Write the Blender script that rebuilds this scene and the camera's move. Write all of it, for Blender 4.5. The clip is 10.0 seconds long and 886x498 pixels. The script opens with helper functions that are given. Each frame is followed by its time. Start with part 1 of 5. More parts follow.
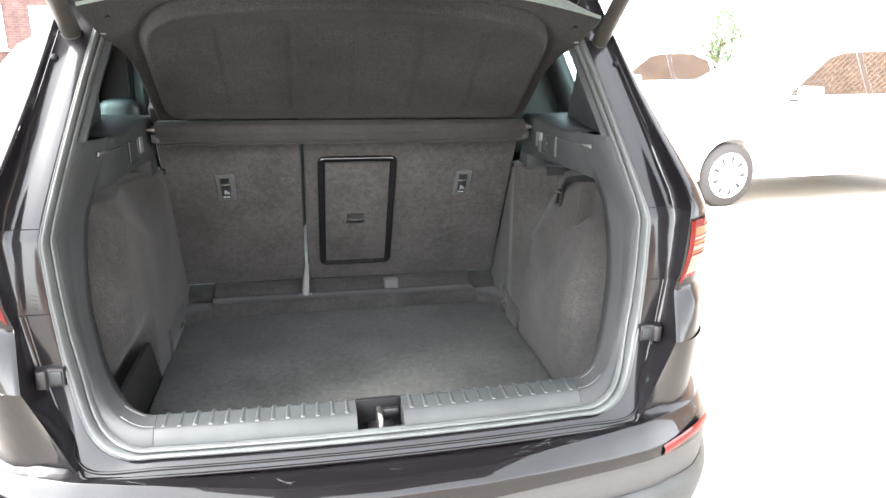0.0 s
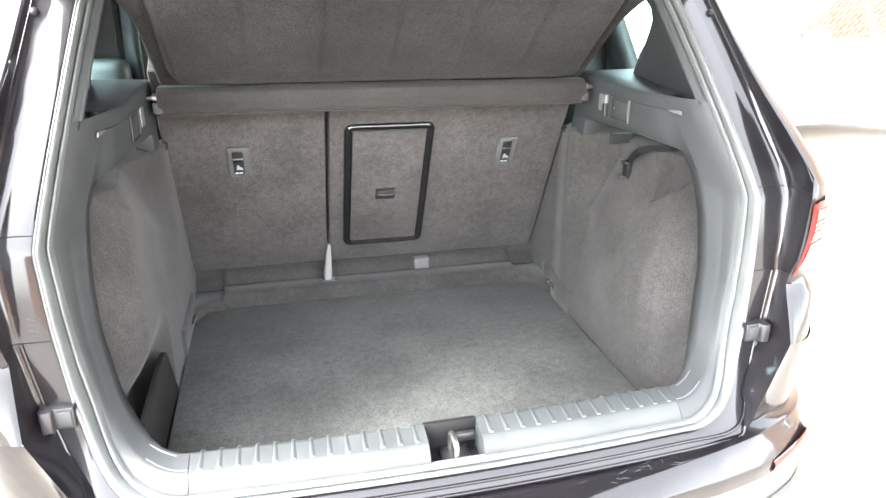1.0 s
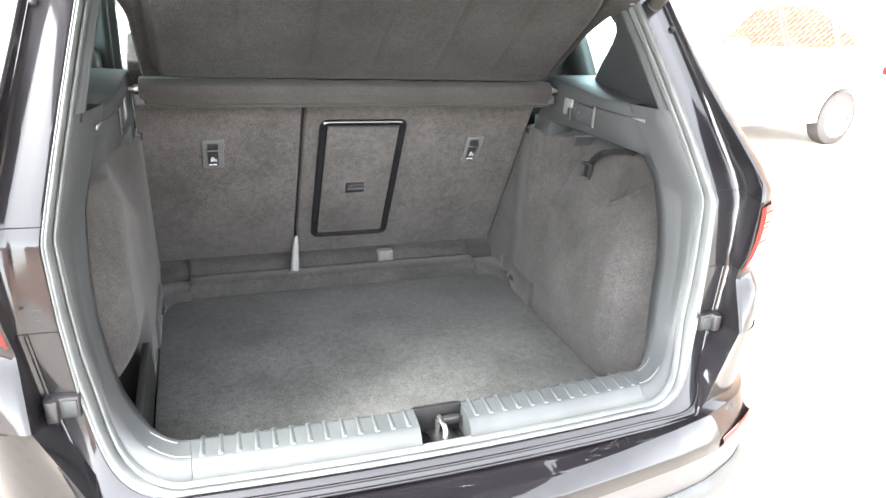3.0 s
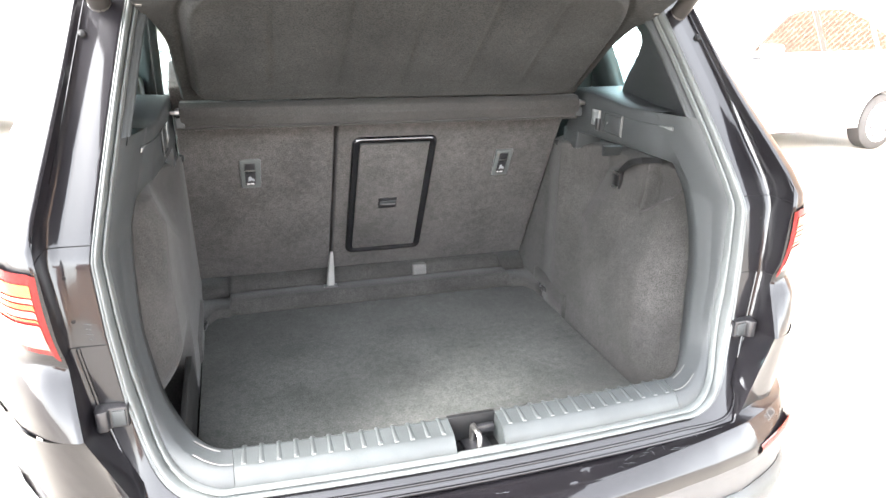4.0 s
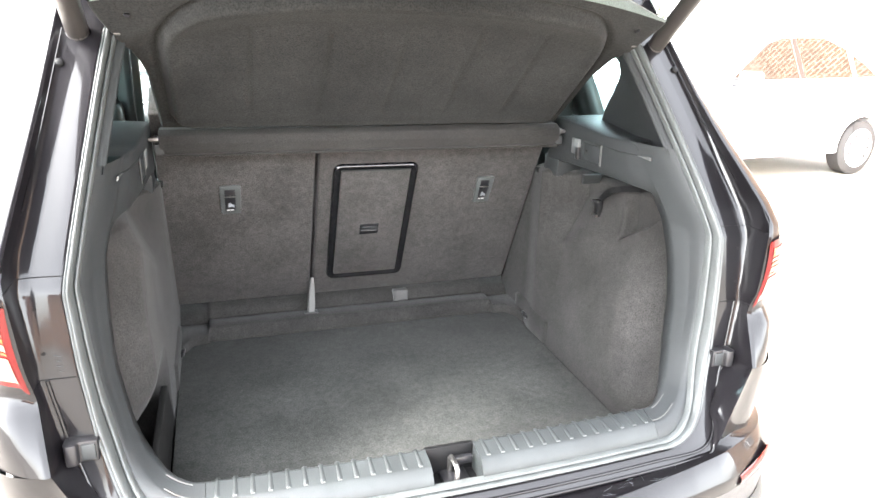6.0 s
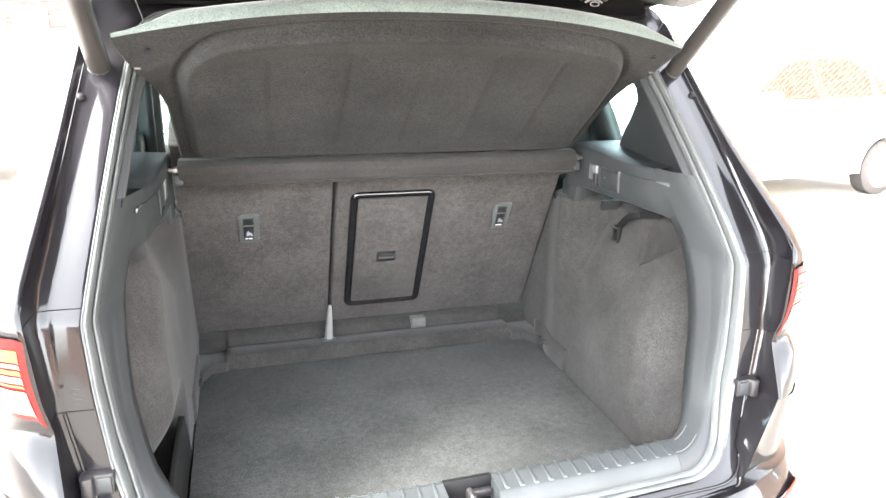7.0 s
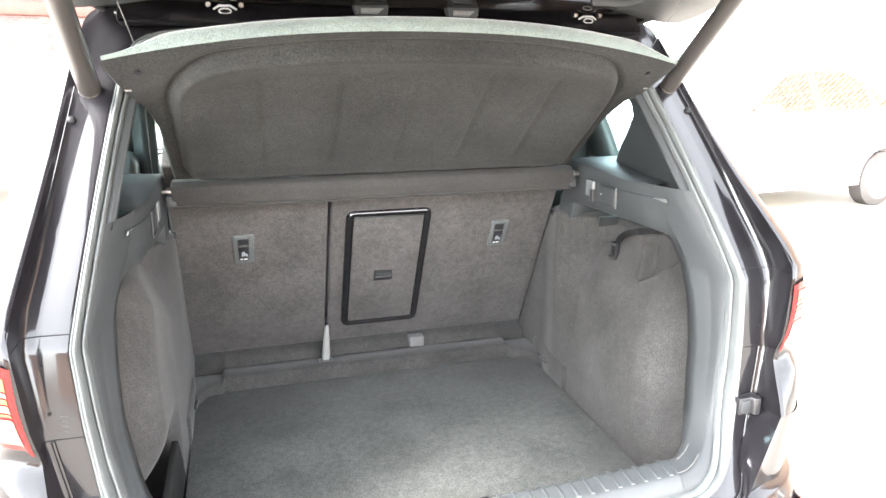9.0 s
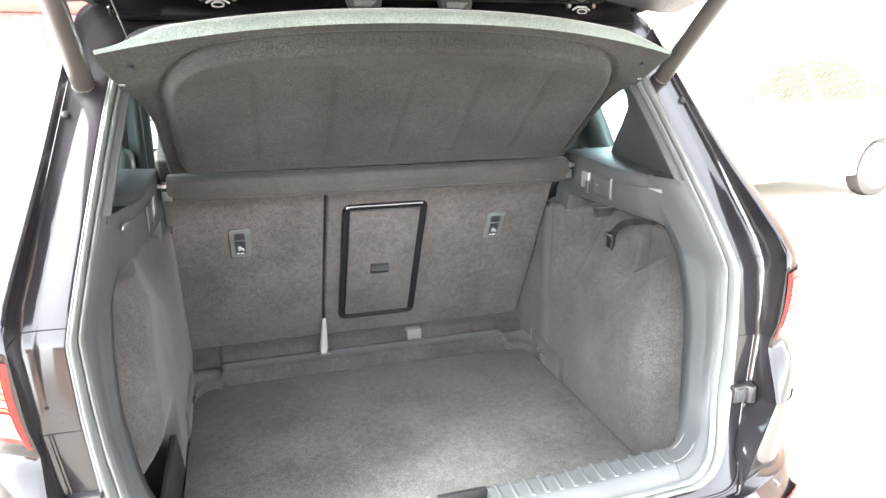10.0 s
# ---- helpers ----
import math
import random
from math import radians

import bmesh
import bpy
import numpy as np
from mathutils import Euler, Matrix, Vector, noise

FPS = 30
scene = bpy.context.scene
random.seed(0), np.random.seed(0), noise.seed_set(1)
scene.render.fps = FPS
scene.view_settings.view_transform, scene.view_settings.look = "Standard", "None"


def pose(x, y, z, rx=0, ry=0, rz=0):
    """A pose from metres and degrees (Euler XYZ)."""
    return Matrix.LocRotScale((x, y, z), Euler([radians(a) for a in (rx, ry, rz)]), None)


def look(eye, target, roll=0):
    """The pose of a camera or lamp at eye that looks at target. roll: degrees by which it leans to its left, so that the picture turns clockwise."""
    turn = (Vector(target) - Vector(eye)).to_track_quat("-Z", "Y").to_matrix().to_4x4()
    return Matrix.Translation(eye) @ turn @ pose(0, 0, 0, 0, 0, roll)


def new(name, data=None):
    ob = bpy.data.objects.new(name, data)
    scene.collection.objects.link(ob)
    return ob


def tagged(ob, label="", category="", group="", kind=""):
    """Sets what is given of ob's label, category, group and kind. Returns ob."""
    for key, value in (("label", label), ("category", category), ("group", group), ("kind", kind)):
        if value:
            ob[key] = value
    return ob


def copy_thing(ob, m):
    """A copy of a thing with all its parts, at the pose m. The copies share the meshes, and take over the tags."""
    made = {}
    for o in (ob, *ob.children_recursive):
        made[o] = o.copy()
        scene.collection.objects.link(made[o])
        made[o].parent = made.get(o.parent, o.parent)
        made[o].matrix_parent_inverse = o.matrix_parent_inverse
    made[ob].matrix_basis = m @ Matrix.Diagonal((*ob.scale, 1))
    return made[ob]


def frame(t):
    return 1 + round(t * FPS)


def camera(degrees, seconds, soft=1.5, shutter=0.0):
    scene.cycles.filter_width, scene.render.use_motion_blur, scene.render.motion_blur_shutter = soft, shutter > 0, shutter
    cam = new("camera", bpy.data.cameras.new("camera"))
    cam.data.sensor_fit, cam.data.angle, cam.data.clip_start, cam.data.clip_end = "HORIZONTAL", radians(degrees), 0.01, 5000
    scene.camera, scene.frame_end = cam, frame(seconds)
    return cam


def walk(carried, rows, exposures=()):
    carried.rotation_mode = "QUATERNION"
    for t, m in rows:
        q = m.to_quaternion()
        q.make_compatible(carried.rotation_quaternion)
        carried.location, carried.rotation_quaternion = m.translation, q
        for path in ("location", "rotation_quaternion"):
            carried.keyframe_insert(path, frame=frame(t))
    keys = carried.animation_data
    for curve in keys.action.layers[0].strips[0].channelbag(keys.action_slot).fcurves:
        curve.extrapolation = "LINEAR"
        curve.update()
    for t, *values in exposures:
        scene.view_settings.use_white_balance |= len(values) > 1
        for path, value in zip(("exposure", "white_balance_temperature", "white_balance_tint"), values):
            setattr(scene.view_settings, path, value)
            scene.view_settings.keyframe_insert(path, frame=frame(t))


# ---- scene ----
cam = camera(66.5, 10.0)
PATH = [
    (0, (-0.137, -1.257, 1.409), (0.265, 0.625, 0.865), 0.7),
    (0.5, (-0.19, -1.063, 1.42), (0.21, 0.804, 0.823), 0.8),
    (1, (-0.263, -0.966, 1.419), (0.198, 0.855, 0.732), 0.3),
    (1.5, (-0.373, -0.948, 1.422), (0.256, 0.801, 0.684), -0.3),
    (2, (-0.387, -0.96, 1.431), (0.315, 0.756, 0.682), 2.8),
    (2.2, (-0.386, -0.967, 1.452), (0.329, 0.743, 0.7), 3.5),
    (3.5, (-0.397, -1.012, 1.448), (0.219, 0.767, 0.773), 2.3),
    (4, (-0.394, -1.024, 1.449), (0.178, 0.773, 0.783), 1.0),
    (4.5, (-0.387, -1.021, 1.445), (0.175, 0.78, 0.781), 0.9),
    (5, (-0.388, -1.021, 1.445), (0.191, 0.772, 0.774), 1.6),
    (5.5, (-0.384, -1.021, 1.455), (0.21, 0.772, 0.8), 1.4),
    (6, (-0.378, -1.022, 1.465), (0.237, 0.781, 0.858), 1.6),
    (7.5, (-0.366, -1.007, 1.475), (0.177, 0.845, 0.95), 0.3),
    (8, (-0.359, -1.006, 1.475), (0.191, 0.849, 0.966), -0.2),
    (8.5, (-0.356, -1.004, 1.476), (0.215, 0.846, 0.978), -0.3),
    (9, (-0.356, -1.0, 1.478), (0.212, 0.852, 0.978), 0.1),
    (9.5, (-0.355, -1.001, 1.475), (0.216, 0.847, 0.964), 0.2),
    (10, (-0.351, -1.006, 1.474), (0.219, 0.84, 0.958), -0.4),
]
EXPOSURE = [(0, 4.90), (0.5, 5.09), (1, 5.84), (1.5, 6.02), (2, 5.90), (3.5, 5.58), (4.5, 5.46), (6, 5.38), (7.5, 5.82), (9, 5.84), (10, 5.86)]
walk(cam, [(t, look(eye, target, roll)) for t, eye, target, roll in PATH], EXPOSURE)

# ---------- light ----------
SUN_EL, SUN_AZ = 50.5, 262.0      # degrees above the horizon; clockwise from +y towards +x
world = bpy.data.worlds.new("sky")
scene.world = world
world.use_nodes = True
wn = world.node_tree.nodes
sky = wn.new("ShaderNodeTexSky")
sky.sky_type = "NISHITA"
sky.sun_disc = False
sky.sun_elevation = radians(SUN_EL)
sky.sun_rotation = radians(SUN_AZ)
sky.dust_density = 2.0
wn["Background"].inputs[1].default_value = 0.15
haze = wn.new("ShaderNodeHueSaturation")      # thin white haze
haze.inputs["Saturation"].default_value = 0.18
world.node_tree.links.new(sky.outputs[0], haze.inputs["Color"])
world.node_tree.links.new(haze.outputs[0], wn["Background"].inputs[0])
sun = new("sun", bpy.data.lights.new("sun", "SUN"))
sun.data.energy, sun.data.angle, sun.data.color = 0.52, radians(13.0), (1.0, 0.97, 0.92)
sx, sy, sz = (math.sin(radians(SUN_AZ)) * math.cos(radians(SUN_EL)), math.cos(radians(SUN_AZ)) * math.cos(radians(SUN_EL)), math.sin(radians(SUN_EL)))
sun.matrix_world = look((sx * 30, sy * 30, sz * 30), (0, 0, 0))


# ---------- materials ----------
def mat(name, col, rough=0.5, metal=0.0, coat=0.0, coat_rough=0.03, spec=0.5, grain=0.0, grain_size=400.0, stain=0.0, stain_size=6.0,
        bump=0.0, alt=None, trans=0.0, ior=1.45, emit=0.0, sheen=0.0, per_piece=0.0, fleck=0.0, mottle=0.0, bricks=None):
    """A principled material with fine grain, broad stains and relief at real size."""
    m = bpy.data.materials.new(name)
    m.use_nodes = True
    nt = m.node_tree
    N, L = nt.nodes, nt.links
    b = N["Principled BSDF"]
    b.inputs["Base Color"].default_value = (*col, 1)
    b.inputs["Roughness"].default_value = rough
    b.inputs["Metallic"].default_value = metal
    b.inputs["Coat Weight"].default_value = coat
    b.inputs["Coat Roughness"].default_value = coat_rough
    b.inputs["Specular IOR Level"].default_value = spec
    b.inputs["Transmission Weight"].default_value = trans
    b.inputs["IOR"].default_value = ior
    b.inputs["Sheen Weight"].default_value = sheen
    b.inputs["Sheen Roughness"].default_value = 0.5
    if emit:
        b.inputs["Emission Color"].default_value = (*col, 1)
        b.inputs["Emission Strength"].default_value = emit
    if grain or stain or bump or per_piece or bricks:
        tc = N.new("ShaderNodeTexCoord")
        last = None
        fine = N.new("ShaderNodeTexNoise")
        fine.inputs["Scale"].default_value, fine.inputs["Detail"].default_value = grain_size, 3.0
        L.new(tc.outputs["Object"], fine.inputs["Vector"])
        broad = N.new("ShaderNodeTexNoise")
        broad.inputs["Scale"].default_value, broad.inputs["Detail"].default_value = stain_size, 5.0
        L.new(tc.outputs["Object"], broad.inputs["Vector"])
        base = N.new("ShaderNodeRGB")
        base.outputs[0].default_value = (*col, 1)
        last = base.outputs[0]
        if alt and not bricks:
            mx = N.new("ShaderNodeMix")
            mx.data_type = "RGBA"
            rp = N.new("ShaderNodeMapRange")
            rp.inputs[1].default_value, rp.inputs[2].default_value = 0.42, 0.62
            L.new(broad.outputs[0], rp.inputs[0])
            L.new(rp.outputs[0], mx.inputs[0])
            L.new(last, mx.inputs[6])
            mx.inputs[7].default_value = (*alt, 1)
            last = mx.outputs[2]
        if bricks:
            bt = N.new("ShaderNodeTexBrick")
            bt.inputs["Scale"].default_value = 1.0
            bt.inputs["Brick Width"].default_value, bt.inputs["Row Height"].default_value, bt.inputs["Mortar Size"].default_value = 0.225, 0.075, 0.008
            bt.inputs["Color1"].default_value, bt.inputs["Color2"].default_value, bt.inputs["Mortar"].default_value = (*col, 1), (*alt, 1), (*bricks, 1)
            sw = N.new("ShaderNodeSeparateXYZ")
            cb = N.new("ShaderNodeCombineXYZ")
            L.new(tc.outputs["Object"], sw.inputs[0])
            L.new(sw.outputs[0], cb.inputs[0])
            L.new(sw.outputs[2], cb.inputs[1])
            L.new(cb.outputs[0], bt.inputs["Vector"])
            last = bt.outputs[0]
        mid = N.new("ShaderNodeTexNoise")
        mid.inputs["Scale"].default_value, mid.inputs["Detail"].default_value = grain_size * 0.16, 4.0
        L.new(tc.outputs["Object"], mid.inputs["Vector"])
        if fleck:
            vo = N.new("ShaderNodeTexVoronoi")
            vo.inputs["Scale"].default_value = 190.0
            L.new(tc.outputs["Object"], vo.inputs["Vector"])
            dot = N.new("ShaderNodeMapRange")
            dot.inputs[1].default_value, dot.inputs[2].default_value, dot.inputs[3].default_value, dot.inputs[4].default_value = 0.10, 0.16, 1.0, 0.0
            L.new(vo.outputs["Distance"], dot.inputs[0])
            pick = N.new("ShaderNodeMapRange")
            pick.inputs[1].default_value, pick.inputs[2].default_value = 0.955, 0.975
            sp = N.new("ShaderNodeSeparateXYZ")
            L.new(vo.outputs["Color"], sp.inputs[0])
            L.new(sp.outputs[0], pick.inputs[0])
            both = N.new("ShaderNodeMath")
            both.operation = "MULTIPLY"
            L.new(dot.outputs[0], both.inputs[0])
            L.new(pick.outputs[0], both.inputs[1])
            up = N.new("ShaderNodeMath")
            up.operation = "MULTIPLY_ADD"
            L.new(both.outputs[0], up.inputs[0])
            up.inputs[1].default_value, up.inputs[2].default_value = fleck, 1.0
            mx = N.new("ShaderNodeVectorMath")
            mx.operation = "SCALE"
            L.new(last, mx.inputs[0])
            L.new(up.outputs[0], mx.inputs[3])
            last = mx.outputs[0]
        for src, amount in ((fine.outputs[0], grain), (broad.outputs[0], stain), (mid.outputs[0], mottle)):
            if amount:
                rp = N.new("ShaderNodeMapRange")
                rp.clamp = False
                rp.inputs[1].default_value, rp.inputs[2].default_value = 0.36, 0.64
                rp.inputs[3].default_value, rp.inputs[4].default_value = 1 - amount, 1 + amount
                L.new(src, rp.inputs[0])
                mx = N.new("ShaderNodeVectorMath")
                mx.operation = "SCALE"
                L.new(last, mx.inputs[0])
                L.new(rp.outputs[0], mx.inputs[3])
                last = mx.outputs[0]
        if per_piece:
            oi = N.new("ShaderNodeObjectInfo")
            rp = N.new("ShaderNodeMapRange")
            rp.inputs[3].default_value, rp.inputs[4].default_value = 1 - per_piece, 1 + per_piece
            L.new(oi.outputs["Random"], rp.inputs[0])
            mx = N.new("ShaderNodeVectorMath")
            mx.operation = "SCALE"
            L.new(last, mx.inputs[0])
            L.new(rp.outputs[0], mx.inputs[3])
            last = mx.outputs[0]
        L.new(last, b.inputs["Base Color"])
        if bump:
            bp = N.new("ShaderNodeBump")
            bp.inputs["Strength"].default_value, bp.inputs["Distance"].default_value = min(1.0, bump), 0.001
            L.new(fine.outputs[0], bp.inputs["Height"])
            L.new(bp.outputs[0], b.inputs["Normal"])
    return m


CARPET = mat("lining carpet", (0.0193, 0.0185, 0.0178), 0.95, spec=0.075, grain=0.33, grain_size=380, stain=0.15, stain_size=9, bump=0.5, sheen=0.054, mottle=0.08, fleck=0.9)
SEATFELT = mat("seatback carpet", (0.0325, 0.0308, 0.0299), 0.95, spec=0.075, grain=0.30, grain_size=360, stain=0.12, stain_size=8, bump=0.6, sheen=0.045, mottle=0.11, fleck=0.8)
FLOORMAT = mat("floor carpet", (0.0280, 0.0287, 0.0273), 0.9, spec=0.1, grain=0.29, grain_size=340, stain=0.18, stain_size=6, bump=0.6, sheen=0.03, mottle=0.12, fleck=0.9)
TRAYFELT = mat("shelf underside felt", (0.0106, 0.0106, 0.0102), 0.92, spec=0.1, grain=0.42, grain_size=300, stain=0.16, stain_size=7, bump=0.3, sheen=0.0225, mottle=0.07, fleck=0.6)
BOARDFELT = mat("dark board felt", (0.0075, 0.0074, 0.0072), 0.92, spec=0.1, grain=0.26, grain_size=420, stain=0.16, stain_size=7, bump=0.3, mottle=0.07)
BANDFELT = mat("shelf fold cloth", (0.0135, 0.0128, 0.0121), 0.85, spec=0.15, grain=0.30, grain_size=420, stain=0.14, stain_size=7, bump=0.6, sheen=0.05, mottle=0.06)
FLEECE = mat("shelf top fleece", (0.06075, 0.07425, 0.06885), 0.95, spec=0.1, grain=0.22, mottle=0.06, grain_size=420, stain=0.1, bump=0.9, sheen=0.3)
PLASTIC = mat("grained grey plastic", (0.0180, 0.0195, 0.0202), 0.5, spec=0.24, grain=0.12, grain_size=900, stain=0.06, bump=0.35)
SILLPL = mat("sill plastic", (0.0192, 0.0213, 0.0217), 0.47, spec=0.30, grain=0.1, grain_size=900, stain=0.14, stain_size=14, bump=0.25)
DARKPL = mat("black plastic", (0.0075, 0.0075, 0.0085), 0.35, grain=0.1, grain_size=700, bump=0.15)
MATTEPL = mat("matte black plastic", (0.0055, 0.0055, 0.0058), 0.5, spec=0.12, grain=0.15, grain_size=600, bump=0.2)
PADPL = mat("black rubbery plastic", (0.0100, 0.0095, 0.0105), 0.35, spec=0.4, grain=0.1, grain_size=600)
# pale colour stands in for the light on the steel hinge loops
LITSTEEL = mat("pale lit steel", (0.26, 0.27, 0.27), 0.45, grain=0.1, grain_size=600)
BRACKET = mat("light grey plastic", (0.075, 0.078, 0.078), 0.4, spec=0.4, grain=0.08, grain_size=700)
GLOSSPL = mat("glossy black plastic", (0.0055, 0.0055, 0.006), 0.16, spec=0.6, grain=0.1, grain_size=700)
TEXPL = mat("textured bumper plastic", (0.02475, 0.02475, 0.02585), 0.5, grain=0.2, grain_size=500, bump=0.5)
RUBBER = mat("door seal rubber", (0.043, 0.0465, 0.0460), 0.42, spec=0.35, grain=0.08, grain_size=300, stain=0.1, stain_size=20, bump=0.2)
PAINT = mat("black paint", (0.0030, 0.0027, 0.0032), 0.4, coat=0.5, spec=0.05, stain=0.15, stain_size=4, grain=0.2, grain_size=1500)
SATIN = mat("satin black flange paint", (0.0042, 0.0038, 0.0045), 0.4, spec=0.05, coat=0.5, coat_rough=0.07, stain=0.15, stain_size=4, grain=0.2, grain_size=1500)
STEEL = mat("dull steel", (0.18, 0.174, 0.168), 0.42, metal=1.0, grain=0.15, grain_size=300)
LOOP = mat("grey cloth tape", (0.0459, 0.04514, 0.04399), 0.8, grain=0.25, grain_size=500, bump=0.4)
PRINT = mat("grey print", (0.135, 0.144, 0.153), 0.6, stain=0.1)
CHROME = mat("zinc metal", (0.36, 0.348, 0.33), 0.28, metal=1.0, grain=0.1, grain_size=300)
STRUT = mat("strut paint", (0.0125, 0.0108, 0.0098), 0.45, grain=0.1)
REDLENS = mat("red lamp lens", (0.055, 0.0012, 0.0012), 0.08, spec=0.25, coat=0.10, stain=0.1)
CLEARLENS = mat("clear lamp lens", (0.10, 0.060, 0.045), 0.1, coat=0.35)
AMBER = mat("amber lamp lens", (0.11, 0.026, 0.004), 0.1, coat=0.35)
GLASS = mat("tinted glass", (0.50, 0.74, 0.72), 0.0, trans=1.0, ior=1.1)
PRIVACY = mat("dark tinted glass", (0.16, 0.32, 0.32), 0.0, trans=1.0, ior=1.1)
WHITE = mat("white paint", (0.80, 0.80, 0.79), 0.25, coat=0.8, stain=0.03)
TYRE = mat("tyre rubber", (0.03, 0.028, 0.027), 0.8, grain=0.2, bump=0.4)
ALLOY = mat("silver alloy", (0.72, 0.72, 0.72), 0.3, metal=0.6, stain=0.05)
HEADLINE = mat("grey headlining", (0.2025, 0.207, 0.198), 0.9, grain=0.15, bump=0.4)
CABIN = mat("cabin plastic", (0.02025, 0.02475, 0.02475), 0.5, grain=0.1, bump=0.3)
PILLARPL = mat("pillar plastic", (0.0099, 0.01125, 0.0117), 0.55, grain=0.1, grain_size=700, bump=0.3)
SEATCLOTH = mat("seat cloth", (0.018, 0.02025, 0.02025), 0.9, grain=0.3, bump=0.6)
STRAP = mat("grey webbing", (0.05508, 0.05508, 0.05346), 0.5, grain=0.15, grain_size=700, bump=0.4)
LABELW = mat("white print", (0.324, 0.324, 0.315), 0.6, stain=0.05)
GROUND = mat("pale concrete", (0.29, 0.262, 0.226), 0.85, grain=0.22, grain_size=120, stain=0.18, stain_size=0.8, bump=0.6, alt=(0.25, 0.226, 0.195))
BRICKM = mat("red brick", (0.150, 0.066, 0.026), 0.85, alt=(0.20, 0.098, 0.042), bricks=(0.46, 0.42, 0.37), grain=0.25, grain_size=60, stain=0.2, stain_size=3, bump=0.5, per_piece=0.25)
MORTAR = mat("mortar", (0.42, 0.38, 0.33), 0.9, grain=0.2, grain_size=90, stain=0.1, bump=0.4)
WINFRAME = mat("white window frame", (0.8, 0.8, 0.78), 0.4, stain=0.05)
WINGLASS = mat("car window glass", (0.013, 0.011, 0.010), 0.05, spec=0.5, coat=1.0, stain=0.2)
HOUSEPANE = mat("curtained house window", (0.062, 0.072, 0.075), 0.2, stain=0.25, stain_size=3)
PALEBRICK = mat("orange brick", (0.62, 0.36, 0.22), 0.85, alt=(0.48, 0.24, 0.13), bricks=(0.78, 0.74, 0.68), grain=0.25, grain_size=60, stain=0.2, stain_size=3, bump=0.5)
REDBRICK = mat("pink-red brick", (0.0725, 0.0375, 0.0325), 0.85, alt=(0.05, 0.024, 0.02), bricks=(0.075, 0.055, 0.05), grain=0.25, grain_size=60, stain=0.2, stain_size=3, bump=0.5)
ROOFT = mat("roof tiles", (0.16, 0.09, 0.07), 0.8, grain=0.3, grain_size=30, stain=0.25, bump=0.5, per_piece=0.2)
REDPANEL = mat("red painted fascia", (0.085, 0.016, 0.009), 0.6, grain=0.15, stain=0.15)
BARK = mat("bark", (0.10, 0.07, 0.05), 0.9, grain=0.3, grain_size=30, bump=0.8)
LEAF = mat("leaves", (0.027, 0.051, 0.012), 0.6, stain=0.3, stain_size=2, per_piece=0.3)


# ---------- mesh helpers ----------
def mesh(name, verts, faces, material, smooth=True):
    me = bpy.data.meshes.new(name)
    used = sorted({i for f in faces for i in f})
    at = {i: k for k, i in enumerate(used)}
    me.from_pydata([tuple(verts[i]) for i in used], [], [tuple(at[i] for i in f) for f in faces])
    me.materials.append(material)
    if smooth:
        for p in me.polygons:
            p.use_smooth = True
    me.update()
    return me


def thing(name, label, category, group="", at=(0, 0, 0), kind=""):
    ob = new(name)
    ob.location = at
    ob.empty_display_size = 0.1
    return tagged(ob, label, category, group, kind)


def part(name, data, material=None, parent=None, label=""):
    """Links a bmesh or a mesh as one mesh object under its parent."""
    if isinstance(data, bmesh.types.BMesh):
        me = bpy.data.meshes.new(name)
        data.to_mesh(me)
        data.free()
        me.materials.append(material)
        data = me
    ob = new(name, data)
    if parent is not None:
        ob.parent = parent
    return tagged(ob, label) if label else ob


def angle_smooth(bm, deg=35):
    for f in bm.faces:
        f.smooth = True
    for e in bm.edges:
        if len(e.link_faces) == 2 and e.calc_face_angle(0) > radians(deg):
            e.smooth = False
    return bm


def box(x0, x1, y0, y1, z0, z1, bevel=0.0, seg=2, m=None):
    bm = bmesh.new()
    bmesh.ops.create_cube(bm, size=1)
    bmesh.ops.transform(bm, matrix=Matrix.Translation(((x0 + x1) / 2, (y0 + y1) / 2, (z0 + z1) / 2)) @ Matrix.Diagonal((x1 - x0, y1 - y0, z1 - z0, 1)), verts=bm.verts)
    if bevel:
        bmesh.ops.bevel(bm, geom=bm.edges[:], offset=bevel, segments=seg, profile=0.5, affect="EDGES")
    if m is not None:
        bmesh.ops.transform(bm, matrix=m, verts=bm.verts)
    return angle_smooth(bm)


def tube(points, radius, sides=10, cap=True):
    """A round bar along a polyline; radius may be one number or one per point."""
    bm = bmesh.new()
    pts = [Vector(p) for p in points]
    rings = []
    for i, p in enumerate(pts):
        d = (pts[min(i + 1, len(pts) - 1)] - pts[max(i - 1, 0)]).normalized()
        a = d.orthogonal().normalized() if i == 0 else (rings_a - rings_a.dot(d) * d).normalized()
        rings_a = a
        c = d.cross(a)
        r = radius[i] if isinstance(radius, (list, tuple)) else radius
        rings.append([bm.verts.new(p + r * (math.cos(2 * math.pi * k / sides) * a + math.sin(2 * math.pi * k / sides) * c)) for k in range(sides)])
    for u, v in zip(rings, rings[1:]):
        for k in range(sides):
            bm.faces.new((u[k], u[(k + 1) % sides], v[(k + 1) % sides], v[k]))
    if cap:
        bm.faces.new(rings[0][::-1])
        bm.faces.new(rings[-1])
    bmesh.ops.recalc_face_normals(bm, faces=bm.faces)
    return angle_smooth(bm, 50)


